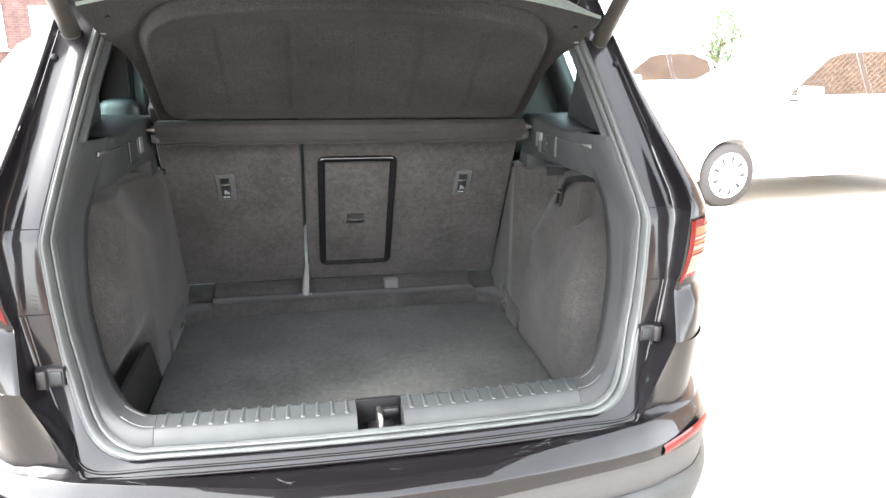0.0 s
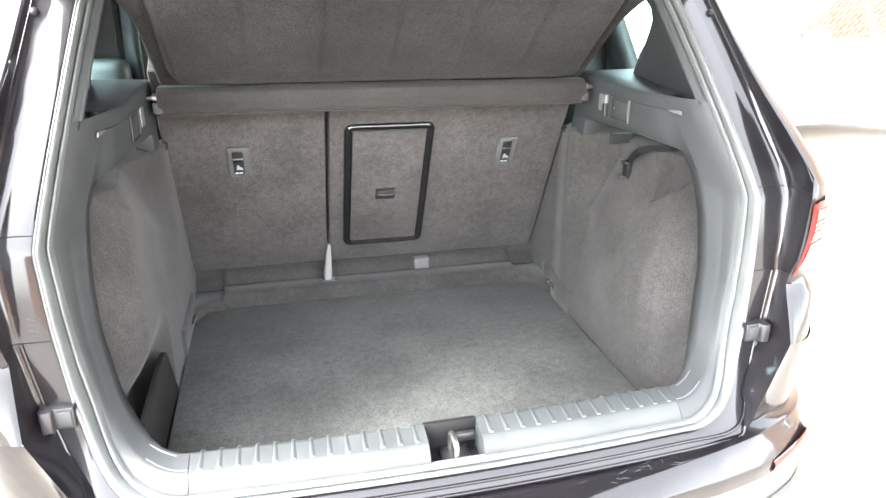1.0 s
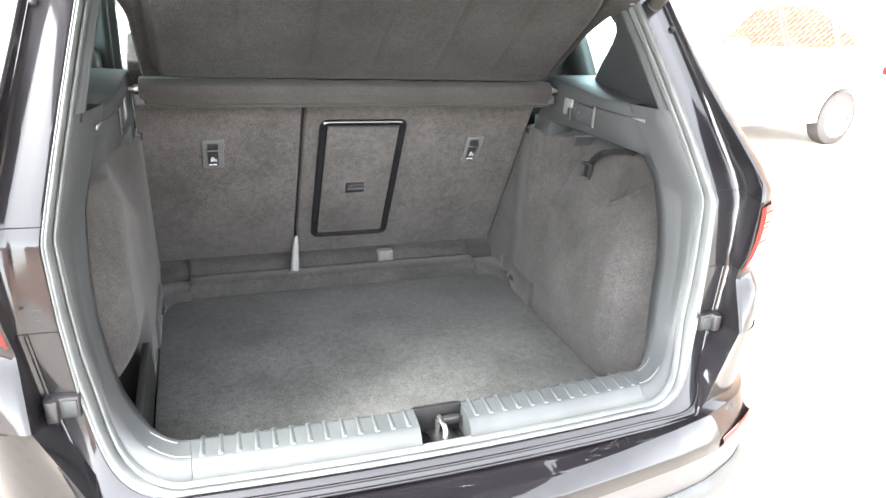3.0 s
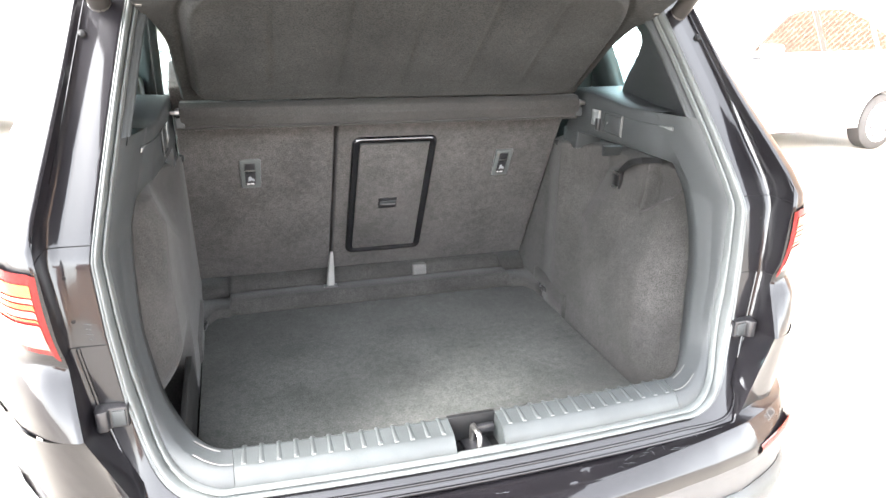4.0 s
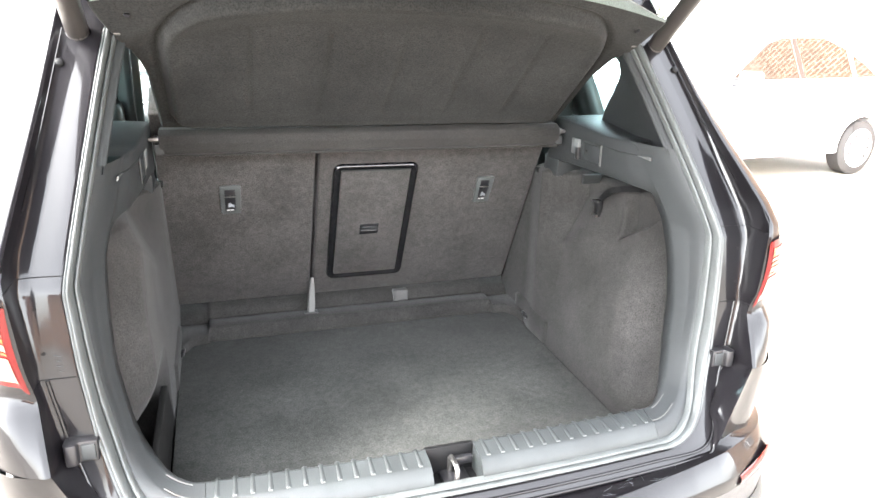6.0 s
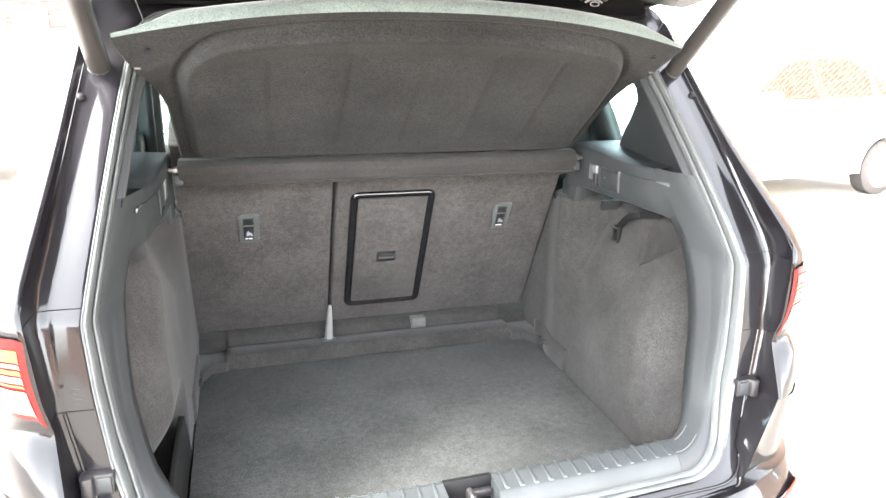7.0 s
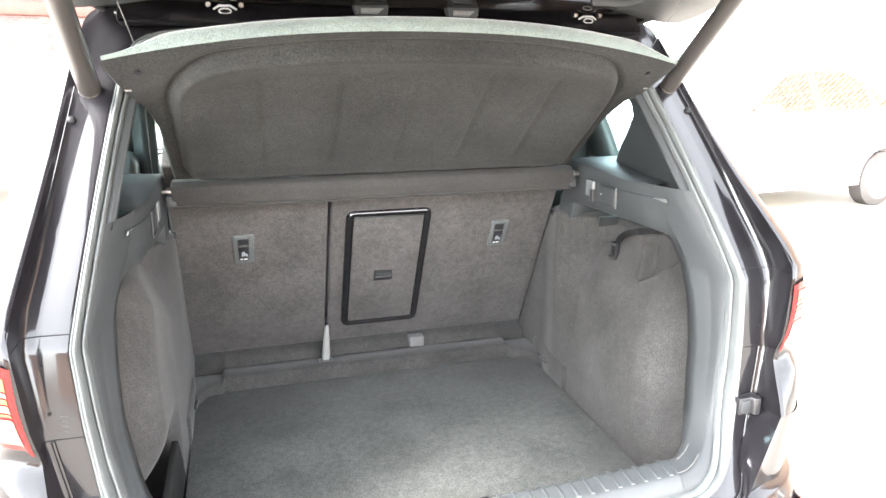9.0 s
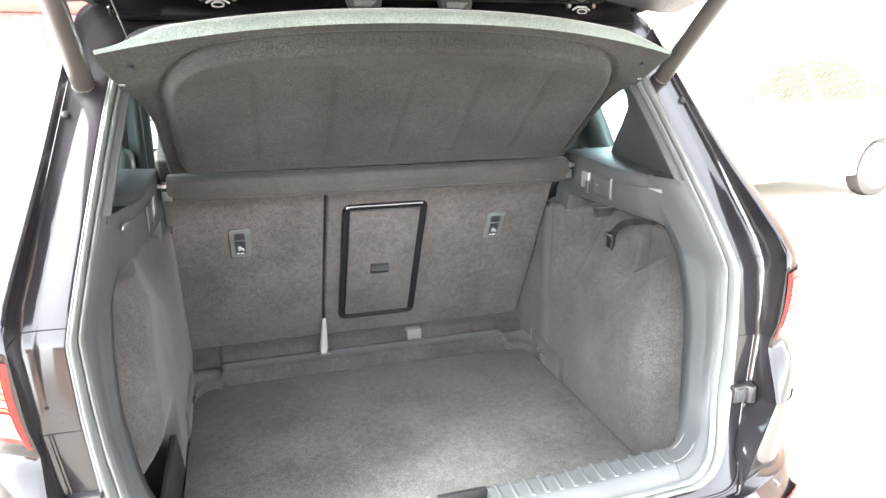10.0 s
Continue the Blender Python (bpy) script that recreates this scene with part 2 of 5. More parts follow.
def rings_mesh(rings, closed=False, skip=None):
    """A skin over rings of equal length."""
    n = len(rings[0])
    verts = [p for r in rings for p in r]
    faces = []
    for i in range(len(rings) - 1):
        for k in range(n if closed else n - 1):
            q = (i * n + k, i * n + (k + 1) % n, (i + 1) * n + (k + 1) % n, (i + 1) * n + k)
            if skip and skip([Vector(verts[j]) for j in q]):
                continue
            faces.append(q)
    return verts, faces


def prism(outline, y0, y1, bevel=0.0, axis="y", seg=2):
    """A closed outline in (x, z) [axis y], (y, z) [axis x] or (x, y) [axis z] given depth."""
    put = {"y": lambda a, b, d: (a, d, b), "x": lambda a, b, d: (d, a, b), "z": lambda a, b, d: (a, b, d)}[axis]
    bm = bmesh.new()
    lo = [bm.verts.new(put(a, b, y0)) for a, b in outline]
    hi = [bm.verts.new(put(a, b, y1)) for a, b in outline]
    bm.faces.new(lo)
    bm.faces.new(hi[::-1])
    for k in range(len(lo)):
        j = (k + 1) % len(lo)
        bm.faces.new((lo[j], lo[k], hi[k], hi[j]))
    bmesh.ops.recalc_face_normals(bm, faces=bm.faces)
    if bevel:
        rim = [e for e in bm.edges if all(len(f.verts) > 4 or len(outline) == 4 for f in e.link_faces) or any(len(f.verts) == len(outline) for f in e.link_faces)]
        bmesh.ops.bevel(bm, geom=rim, offset=bevel, segments=seg, profile=0.5, affect="EDGES")
    return angle_smooth(bm)


def rounded(points, n=6, closed=False):
    """A polyline with its corners (a, b, radius) rounded, n steps each; the ends stay sharp if open."""
    out = []
    k = len(points)
    for i, (a, b, r) in enumerate(points):
        if not closed and i in (0, k - 1):
            out.append((a, b))
            continue
        p, q, s = Vector((a, b)), Vector(points[i - 1][:2]), Vector(points[(i + 1) % k][:2])
        u, v = (q - p), (s - p)
        lu, lv = u.length, v.length
        u.normalize()
        v.normalize()
        ang = math.acos(max(-1, min(1, u.dot(v))))
        d = min(r / max(1e-4, math.tan(ang / 2)), 0.49 * lu, 0.49 * lv) if ang < 3.13 else min(r, 0.4 * lu, 0.4 * lv)
        A, B = p + u * d, p + v * d
        for j in range(n + 1):
            t = j / n
            out.append(tuple((1 - t) ** 2 * A + 2 * t * (1 - t) * p + t * t * B))
    return out


def ramp(a, b, x):
    t = max(0.0, min(1.0, (x - a) / (b - a)))
    return t * t * (3 - 2 * t)


def lerp_table(rows, x):
    for (a, u), (b, v) in zip(rows, rows[1:]):
        if x <= b:
            return u + (v - u) * max(0, (x - a)) / (b - a)
    return rows[-1][1]


# ---------- the estate car with its boot open ----------
def lean(z):
    """How far the rear opening leans forward with height."""
    return lerp_table([(0.3, 0.0), (0.95, 0.0), (1.0, 0.012), (1.06, 0.045), (1.11, 0.085), (1.23, 0.19), (1.40, 0.32), (1.60, 0.475)], z)


def bow(x):
    """How far the sill bows out backwards in the middle."""
    return -0.024 * max(0.0, 1 - (x / 0.56) ** 2)


SEAM = 0.437      # where the sill covers butt against the side trims


def contour(corners, bottom, top, depth, soft=6):
    """A closed ring round the rear opening: rounded corners (x, z, radius) of the right half, mirrored; depth gives its y by height."""
    pts = [(0.0, bottom, 0)] + list(corners) + [(0.0, top, 0)]
    half = []
    arcs = []
    for i in range(1, len(pts) - 1):
        arcs.append(rounded([pts[i - 1], pts[i], pts[i + 1]], 6)[1:-1])
    chain = [[pts[0][:2]], [(SEAM, bottom)]] + arcs + [[pts[-1][:2]]]
    for a, b in zip(chain, chain[1:]):
        half += a
        p, q = Vector(a[-1]), Vector(b[0])
        half += [tuple(p.lerp(q, j / 6)) for j in range(1, 6)]
    half.append(chain[-1][0])
    right = [(x, lerp_table(depth, z) + (bow(x) if z < 0.9 else 0.0), z) for x, z in half]
    for _ in range(soft):
        right = [p if i < 9 or i > len(right) - 3 else tuple(0.25 * a + 0.5 * b + 0.25 * c for a, b, c in zip(right[i - 1], p, right[i + 1])) for i, p in enumerate(right)]
    left = [(-x, y, z) for x, y, z in right[-2:0:-1]]
    return right + left


def mix_rings(a, b, t, dy=0.0):
    return [tuple(Vector(p).lerp(Vector(q), t) + Vector((0, dy, 0))) for p, q in zip(a, b)]


tight = lambda z: 1 - ramp(0.723, 0.765, z)
C_IN = contour([(0.536, 0.722, 0.10), (0.570, 0.90, 0.08), (0.574, 0.98, 0.08), (0.575, 1.08, 0.06), (0.48, 1.50, 0.06)], 0.722, 1.53,
               [(0.722, 0.041), (0.73, 0.056), (0.745, 0.075), (0.765, 0.094), (0.79, 0.110), (0.82, 0.121), (0.86, 0.132), (0.93, 0.147), (1.0, 0.166), (1.05, 0.187), (1.10, 0.218), (1.15, 0.250), (1.23, 0.305), (1.40, 0.435), (1.60, 0.59)])
C_CREASE = contour([(0.538, 0.714, 0.10), (0.577, 0.90, 0.08), (0.584, 0.98, 0.08), (0.588, 1.07, 0.07), (0.49, 1.515, 0.07)], 0.714, 1.545,
                   [(0.714, 0.001), (0.725, 0.018), (0.74, 0.036), (0.76, 0.058), (0.785, 0.077), (0.81, 0.089), (0.84, 0.098), (0.88, 0.106), (0.93, 0.115), (1.0, 0.131), (1.05, 0.145), (1.10, 0.165), (1.15, 0.192), (1.23, 0.250), (1.40, 0.375), (1.60, 0.53)])
C_TRIM = contour([(0.538, 0.686, 0.10), (0.582, 0.90, 0.08), (0.592, 0.98, 0.08), (0.600, 1.07, 0.08), (0.519, 1.54, 0.08)], 0.687, 1.56,
                 [(0.687, -0.020), (0.70, -0.006), (0.715, 0.010), (0.735, 0.029), (0.755, 0.043), (0.78, 0.056), (0.81, 0.067), (0.84, 0.074), (0.88, 0.081), (0.93, 0.088), (1.0, 0.100), (1.05, 0.108), (1.10, 0.117), (1.15, 0.142), (1.23, 0.208), (1.40, 0.338), (1.60, 0.493)])
C_SEAL = contour([(0.548, 0.664, 0.095), (0.592, 0.83, 0.1), (0.609, 0.95, 0.1), (0.620, 1.07, 0.08), (0.537, 1.56, 0.08)], 0.667, 1.585,
                 [(0.667, -0.026), (0.68, -0.019), (0.70, -0.009), (0.73, 0.005), (0.76, 0.016), (0.80, 0.028), (0.86, 0.041), (0.93, 0.054), (1.0, 0.067), (1.05, 0.077), (1.10, 0.087), (1.15, 0.115), (1.23, 0.186), (1.40, 0.316), (1.60, 0.471)])
C_RIDGE = contour([(0.572, 0.648, 0.06), (0.633, 0.83, 0.08), (0.656, 0.95, 0.1), (0.667, 1.075, 0.05), (0.566, 1.575, 0.08)], 0.652, 1.60,
                  [(0.652, -0.042), (0.70, -0.006), (0.75, 0.022), (0.80, 0.037), (0.86, 0.046), (0.93, 0.056), (1.0, 0.068), (1.05, 0.079), (1.10, 0.091), (1.15, 0.119), (1.23, 0.190), (1.40, 0.320), (1.60, 0.475)])
C_EDGE = contour([(0.556, 0.642, 0.014), (0.647, 0.818, 0.010), (0.666, 0.938, 0.006), (0.684, 1.122, 0.014), (0.602, 1.60, 0.05)], 0.640, 1.63,
                 [(0.640, -0.052), (0.674, -0.054), (0.70, -0.048), (0.75, -0.041), (0.80, -0.034), (0.822, -0.030), (0.86, -0.008), (0.90, 0.016), (0.926, 0.030), (0.936, 0.026), (0.948, 0.015), (1.0, 0.0145), (1.05, 0.018), (1.10, 0.022), (1.13, 0.034), (1.16, 0.064), (1.23, 0.142), (1.32, 0.238), (1.40, 0.308), (1.60, 0.469)], 0)

estate = thing("estate_car", "black estate car with its tailgate raised and an empty boot", "car")


def ring_part(name, rings, material, parent, keep=None, label="", thick=0.0):
    v, f = rings_mesh(rings, True, None if keep is None else (lambda q: not keep(sum(q, Vector()) / 4)))
    ob = part(name, mesh(name, v, f, material), parent=parent, label=label)
    if thick:
        md = ob.modifiers.new("solid", "SOLIDIFY")
        md.thickness, md.offset = thick, 0
    return ob


# rubber seal with two lips round the whole opening
seal_rings = [mix_rings(C_TRIM, C_SEAL, a, b) for a, b in ((0.0, 0.004), (0.03, -0.006), (0.10, -0.011), (0.20, -0.011), (0.29, -0.006), (0.33, 0.003), (0.37, 0.004), (0.41, -0.002), (0.50, -0.012), (0.62, -0.015), (0.74, -0.013), (0.80, -0.008), (0.84, -0.005), (0.90, -0.008), (0.97, -0.006), (1.0, 0.004))]
ring_part("door_seal", seal_rings, RUBBER, estate, label="grey rubber seal with two lips round the opening")
# painted flange and gutter of the opening
flange = [mix_rings(C_SEAL, C_RIDGE, a, b) for a, b in ((-0.06, 0.010), (0.0, 0.001), (0.10, 0.0), (0.5, 0.0), (0.90, 0.0), (0.975, 0.0))]
# the gutter's wall: a short step outwards, then straight back
for out, back in ((0.05, 0.004), (0.60, 0.03), (0.80, 0.09), (0.90, 0.50), (0.97, 0.90), (0.99, 0.97)):
    flange.append([(p[0] + (q[0] - p[0]) * (out if p[2] > 0.70 else back), p[1] + (q[1] - p[1]) * back, p[2] + (q[2] - p[2]) * back) for p, q in zip(C_RIDGE, C_EDGE)])
flange.append(C_EDGE)
ring_part("opening_flange", flange, SATIN, estate, label="glossy black painted flange round the boot opening")

# grey plastic: lower side trims and sill
def tuck(ring, a, b, c):
    """The inner edge turned in: down at the sill, forward behind the lining at the sides."""
    return [(x + (1 - tight(z)) * math.copysign(c, x), y + a * tight(z) + 0.03 * (1 - tight(z)), z - b * tight(z)) for x, y, z in ring]


trim_rings = [tuck(C_IN, 0.012, 0.115, 0.004), tuck(C_IN, 0.009, 0.010, 0.003), tuck(C_IN, 0.004, 0.002, 0.0), C_IN, mix_rings(C_IN, C_CREASE, 0.08), mix_rings(C_IN, C_CREASE, 0.5, -0.001), mix_rings(C_IN, C_CREASE, 0.93, -0.001), C_CREASE, mix_rings(C_CREASE, C_TRIM, 0.10, -0.003), mix_rings(C_CREASE, C_TRIM, 0.5, -0.004), mix_rings(C_CREASE, C_TRIM, 0.9, -0.002), C_TRIM]


CUT = 1.238      # where the pillar strips begin


def cut_ring(ring):
    """The ring with the first point above CUT slid down onto it, on both sides."""
    out = list(ring)
    n = len(ring)
    for i in range(n):
        for j in (i - 1, (i + 1) % n):
            if ring[i][2] > CUT >= ring[j][2]:
                out[i] = tuple(Vector(ring[j]).lerp(Vector(ring[i]), (CUT - ring[j][2]) / (ring[i][2] - ring[j][2])))
    return out


def half_loft(rings, keep, sign):
    """The part of the ring skin on one side (sign) that keep() lets stand."""
    return rings_mesh(rings, True, lambda q: not (keep(sum(q, Vector()) / 4) and (sum(q, Vector()).x * sign > 0)))


HALF = len(C_IN) // 2


def sill_section(x):
    """The sill's section: (y, z) from its inner edge to the seal."""
    return [(r[0][1] - bow(0) + bow(x), r[0][2]) for r in trim_rings]


def sill_cover(x0, x1):
    xs = np.linspace(x0, x1, 12)
    v, f = rings_mesh([[(float(x), y, z) for y, z in sill_section(x)] for x in xs])
    return mesh("sill_cover", v, f, SILLPL)


sill = part("sill_trim", sill_cover(-SEAM + 0.001, -0.048), parent=estate, label="ribbed grey plastic sill cover")
part("sill_cover", sill_cover(0.048, SEAM - 0.001), parent=sill)
# pocket of the latch
part("latch_pocket", box(-0.048, 0.048, -0.020, 0.050, 0.655, 0.668, 0.003), MATTEPL, sill)
part("latch_pocket_wall", prism([(0.040, 0.66), (0.040, 0.7225), (0.052, 0.7215), (0.056, 0.66)], -0.048, 0.048, 0.002, "x"), MATTEPL, sill)
for sgn in (-1, 1):
    part("latch_pocket_side", prism([(-0.020, 0.66), (-0.020, 0.687), (-0.002, 0.710), (0.008, 0.716), (0.045, 0.722), (0.05, 0.66)], sgn * 0.0475, sgn * 0.0515, 0.0, "x"), SILLPL, sill)
striker = part("striker", tube([(0, -0.006, 0.66), (0, -0.006, 0.700), (0, -0.002, 0.706), (0, 0.030, 0.706), (0, 0.034, 0.700), (0, 0.034, 0.66)], 0.0052, 12), STEEL, sill, "steel latch striker loop")
part("striker_plate", box(-0.022, 0.030, -0.014, 0.045, 0.668, 0.672, 0.001), DARKPL, sill)
part("latch_lever", box(0.006, 0.042, 0.022, 0.034, 0.690, 0.706, 0.003), DARKPL, sill)
for ob in sill.children:
    if ob.name.startswith(("latch", "striker")):
        ob.location.y = bow(0)
rib_me = None
for sgn in (-1, 1):
    for i in range(13):
        x = sgn * (0.066 + i * 0.0295)
        if rib_me is None:
            bm = bmesh.new()
            rings = []
            for y, z, w, h in ((0.050, 0.7200, 0.0030, 0.0020), (0.044, 0.7216, 0.0038, 0.0036), (0.030, 0.7192, 0.0042, 0.0042), (0.012, 0.7158, 0.0050, 0.0050), (0.006, 0.7145, 0.0052, 0.0050), (0.002, 0.7128, 0.0036, 0.0022)):
                rings.append([bm.verts.new((a * w, y, z + b * h)) for a, b in ((-1.2, -0.3), (-0.5, 0.62), (0.25, 0.60), (1.5, -0.15))])
            for u, v in zip(rings, rings[1:]):
                for k in range(3):
                    bm.faces.new((u[k], u[k + 1], v[k + 1], v[k]))
            bmesh.ops.recalc_face_normals(bm, faces=bm.faces)
            rib = part("rib", angle_smooth(bm, 60), SILLPL, sill)
            rib_me = rib.data
        else:
            rib = part("rib", rib_me, parent=sill)
        rib.location.x = x
        # pale speck that paints the highlight at the rib's lower end
        tip = part("rib_glint", tube([(x - 0.0035, 0.0035 + bow(x), 0.7152), (x + 0.0035, 0.0035 + bow(x), 0.7152)], 0.0012, 6), STRAP, sill)
        rib.location.y = bow(x)
        rib.rotation_euler.z = 0.15 * x

# pale pressed lines in the lower corners of the trim
for sgn in (-1, 1):
    for t, z0, z1 in ((0.12, 0.7216, 0.740), (0.85, 0.7150, 0.731)):
        line = [(sgn * p[0], p[1] - 0.0008, p[2] + 0.0006) for p in mix_rings(C_IN, C_CREASE, t, -0.001)[:HALF] if z0 < p[2] < z1 and p[0] > SEAM]
        part("corner_line", tube(line, 0.0012, 6), LOOP, sill)

# inner pillar strips along the upper opening
for sgn in (-1, 1):
    inset = lambda a, b: [(x - math.copysign(a, x), y + b, z - (a if abs(x) < 0.3 else 0)) for x, y, z in C_TRIM]
    v, f = half_loft([cut_ring(r) for r in (inset(0.0145, 0.016), inset(0.0140, 0.008), inset(0.0115, 0.006), inset(0.009, 0.0055), inset(0.0075, 0.001), inset(0.002, 0.0), C_TRIM)], lambda c: c.z >= CUT, sgn)
    part("pillar_strip", mesh("pillar_strip", v, f, PLASTIC), parent=estate)


# ---------- boot lining ----------
FLOOR_Z = 0.605


def seat_y(z):
    return 0.757 + 0.5 * (1.095 - z)


def wall_x(y, z, sgn):
    """Half-width of the carpeted side wall of the boot."""
    base = 0.514 if sgn < 0 else 0.484 + 0.018 * ramp(0.06, 0.70, y) + 0.018 * ramp(0.68, 0.80, y)
    # the wall opens towards the rear, where it slips behind the trim
    lo = max(0.10, rim_at(max(0.752, z))[1])
    rear = (0.070 if sgn < 0 else 0.085) * (1 - ramp(lo, lo + 0.16, y)) * ramp(0.62, 0.74, z)
    # wheel arch: above it the wall stands back, with a flat facet up to the post beside the seat
    step = max(0.0, min(1.0, (0.700 - y) / 0.105)) if sgn > 0 else 1 - ramp(0.45, 0.74, y)
    if sgn < 0:      # rounded arch below, a leaning facet above it
        h = z - 1.047 + 0.46 * (y - 0.345)
        arch = 0.014 * ramp(0.72, 0.98, z) * (1 - ramp(0.55, 0.76, y)) + 0.36 * min(0.12, max(0.0, h)) * ramp(0.24, 0.32, y) * (1 - ramp(0.50, 0.74, y)) + 0.018 * ramp(0.9, 1.05, z) * (1 - ramp(0.24, 0.34, y))
    else:
        ahead = 0.30 * ramp(0.66, 0.90, z) + 0.70 * max(0.0, min(1.0, (z - 0.865 - 0.45 * max(0.0, 0.70 - y)) / 0.13))
        k = ramp(0.38, 0.57, y)
        arch = 0.100 * step * (ahead * k + ramp(0.72, 1.04, z) * (1 - k))
    dent = 0.012 * math.exp(-((y - 0.20) / 0.05) ** 2) * ramp(0.64, 0.72, z) * (1 - ramp(0.78, 0.88, z))
    if sgn < 0:
        return base + rear + arch + dent
    bulge = -0.010 * math.exp(-((y - 0.34) / 0.13) ** 2 - ((z - 0.86) / 0.10) ** 2)
    # pressed triangular hollow under the ledge, with raised seams
    zl = 0.982 + 0.6 * (0.392 - y) if y > 0.306 else 1.034 + 1.85 * (0.306 - y)
    inside = ramp(-0.006, 0.006, z - zl) * (1 - ramp(0.388, 0.402, y)) * ramp(0.24, 0.26, y)
    seam = math.exp(-((z - zl) / 0.008) ** 2) * ramp(0.25, 0.265, y) * (1 - ramp(0.392, 0.402, y)) + math.exp(-((y - 0.397) / 0.007) ** 2) * ramp(0.978, 0.988, z) * (1 - ramp(1.066, 1.076, z))
    second = 0.030 * inside - 0.008 * min(1.0, seam)
    return base + rear + arch + dent + bulge + second


RIM = sorted((p for p in C_IN[:HALF] if p[0] > 0.3 and p[2] > 0.75), key=lambda p: p[2])
RIM_X, RIM_Y = [(p[2], p[0]) for p in RIM], [(p[2], p[1]) for p in RIM]


def rim_at(z):
    """The inner edge (x, y) of the side trim at height z."""
    return lerp_table(RIM_X, z), lerp_table(RIM_Y, z)


def lining(sgn):
    """One carpeted side wall with its top ledge."""
    ys = np.linspace(0.07, 0.985, 240)
    zs = np.linspace(0.552, 1.098, 120)
    rows = []
    for zr in zs:
        row = []
        for y in ys:
            z = zr
            x = wall_x(y, z, sgn)
            if sgn < 0:      # the storage pocket behind the low board
                x += 0.075 * (1 - ramp(0.36, 0.46, y)) * (1 - ramp(0.66, 0.82, z))
            yy = max(min(y, seat_y(z) + 0.02), rim_at(max(0.752, z))[1] - 0.022)
            row.append((sgn * x, yy, z))
        rows.append(row)
    rows.append([(p[0] + sgn * 0.03, p[1], p[2] + 0.009) for p in rows[-1]])
    rows.append([(sgn * 0.70, p[1], p[2] + 0.002) for p in rows[-1]])
    return rings_mesh(rows)


for sgn in (-1, 1):
    v, f = lining(sgn)
    if sgn > 0:
        f = [q[::-1] for q in f]
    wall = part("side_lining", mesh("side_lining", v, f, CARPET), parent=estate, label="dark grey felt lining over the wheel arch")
    md = wall.modifiers.new("solid", "SOLIDIFY")
    md.thickness, md.offset = 0.006, -1
    # lower side trim
    v, f = half_loft([cut_ring(r) for r in trim_rings], lambda c: c.z < CUT and (abs(c.x) > SEAM or c.z > 0.78), sgn)
    side_trim = part("side_trim", mesh("side_trim", v, f, PLASTIC), parent=estate, label="grained grey plastic side trim with a ledge for the shelf")
    # the ledge: top, inner face and arched lower edge
    def ledge_x(y, z, s):
        xi = lerp_table([(0.20, 0.566), (0.245, 0.556), (0.285, 0.545), (0.33, 0.536), (0.42, 0.529), (0.56, 0.523), (0.72, 0.520)], y)
        xc = rim_at(z)[0]
        k = 1 - (1 - min(1.0, max(0.0, s) / 0.16)) ** 2
        return xi * k + xc * (1 - k)

    def rear_y(z):
        return rim_at(z)[1] - 0.001

    def ledge_at(y, z, out=0.0):
        """A point on the ledge's inner face, out metres proud of it."""
        s = (y - rear_y(z)) / (0.70 - rear_y(z))
        return Vector((sgn * (ledge_x(y, z, s) - out), y, z))

    rows = []
    for yb in 0.206 + 0.494 * np.linspace(0.0, 1.0, 70) ** 1.8:
        zb = lerp_table([(0.206, 1.081), (0.213, 1.090), (0.222, 1.102), (0.232, 1.112), (0.245, 1.121), (0.262, 1.128), (0.285, 1.133), (0.326, 1.1365), (0.39, 1.139), (0.60, 1.139), (0.70, 1.132)], yb)
        s = max(0.0, (yb - rear_y(zb)) / (0.70 - rear_y(zb))) if yb > 0.2065 else 0.0
        zt = 1.226 + 0.026 * ramp(0.2, 0.62, yb) + 0.012 * (1 - ramp(0.0, 0.35, s))
        ring = []
        for k, (a, z) in enumerate(((0.060, zb + 0.002), (0.008, zb), (0.0, zb + 0.006), (0.0, 0.5 * zt + 0.5 * zb), (0.0, zt - 0.010), (0.001, zt - 0.003), (0.004, zt), (0.060, zt + 0.002), (0.22, zt + 0.004))):
            y = rear_y(z) + s * (0.70 - rear_y(z))
            ring.append((sgn * (ledge_x(y, z, s) + a), y, z))
        rows.append(ring)
    v, f = rings_mesh(rows)
    part("shelf_ledge", mesh("shelf_ledge", v, f if sgn > 0 else [q[::-1] for q in f], PLASTIC), parent=side_trim)
    # pressed line with a pale clip at its rear end
    part("groove", tube([ledge_at(y, 1.2085, 0.0002) for y in np.linspace(0.300, 0.440, 8)], 0.0011, 6), DARKPL, side_trim)
    rows = []
    for y, h in ((0.258, 0.0040), (0.262, 0.0042), (0.285, 0.0026), (0.306, 0.0010)):
        rows.append([tuple(ledge_at(y, 1.2085 + b * h, o)) for b, o in ((-1, -0.001), (-1, 0.0012), (-0.7, 0.002), (0.7, 0.002), (1, 0.0012), (1, -0.001))])
    v, f = rings_mesh(rows)
    part("groove_clip", mesh("groove_clip", v, f + [tuple(range(6))], BRACKET, False), parent=side_trim)
    # socket and flap in the ledge's inner face
    xs = 0.5255
    face = Matrix.Translation((sgn * (xs + 0.0005), 0, 0))
    flap = part("socket_flap", box(-0.002, 0.002, 0.441, 0.516, 1.166, 1.206, 0.0012, m=face), PLASTIC, side_trim)
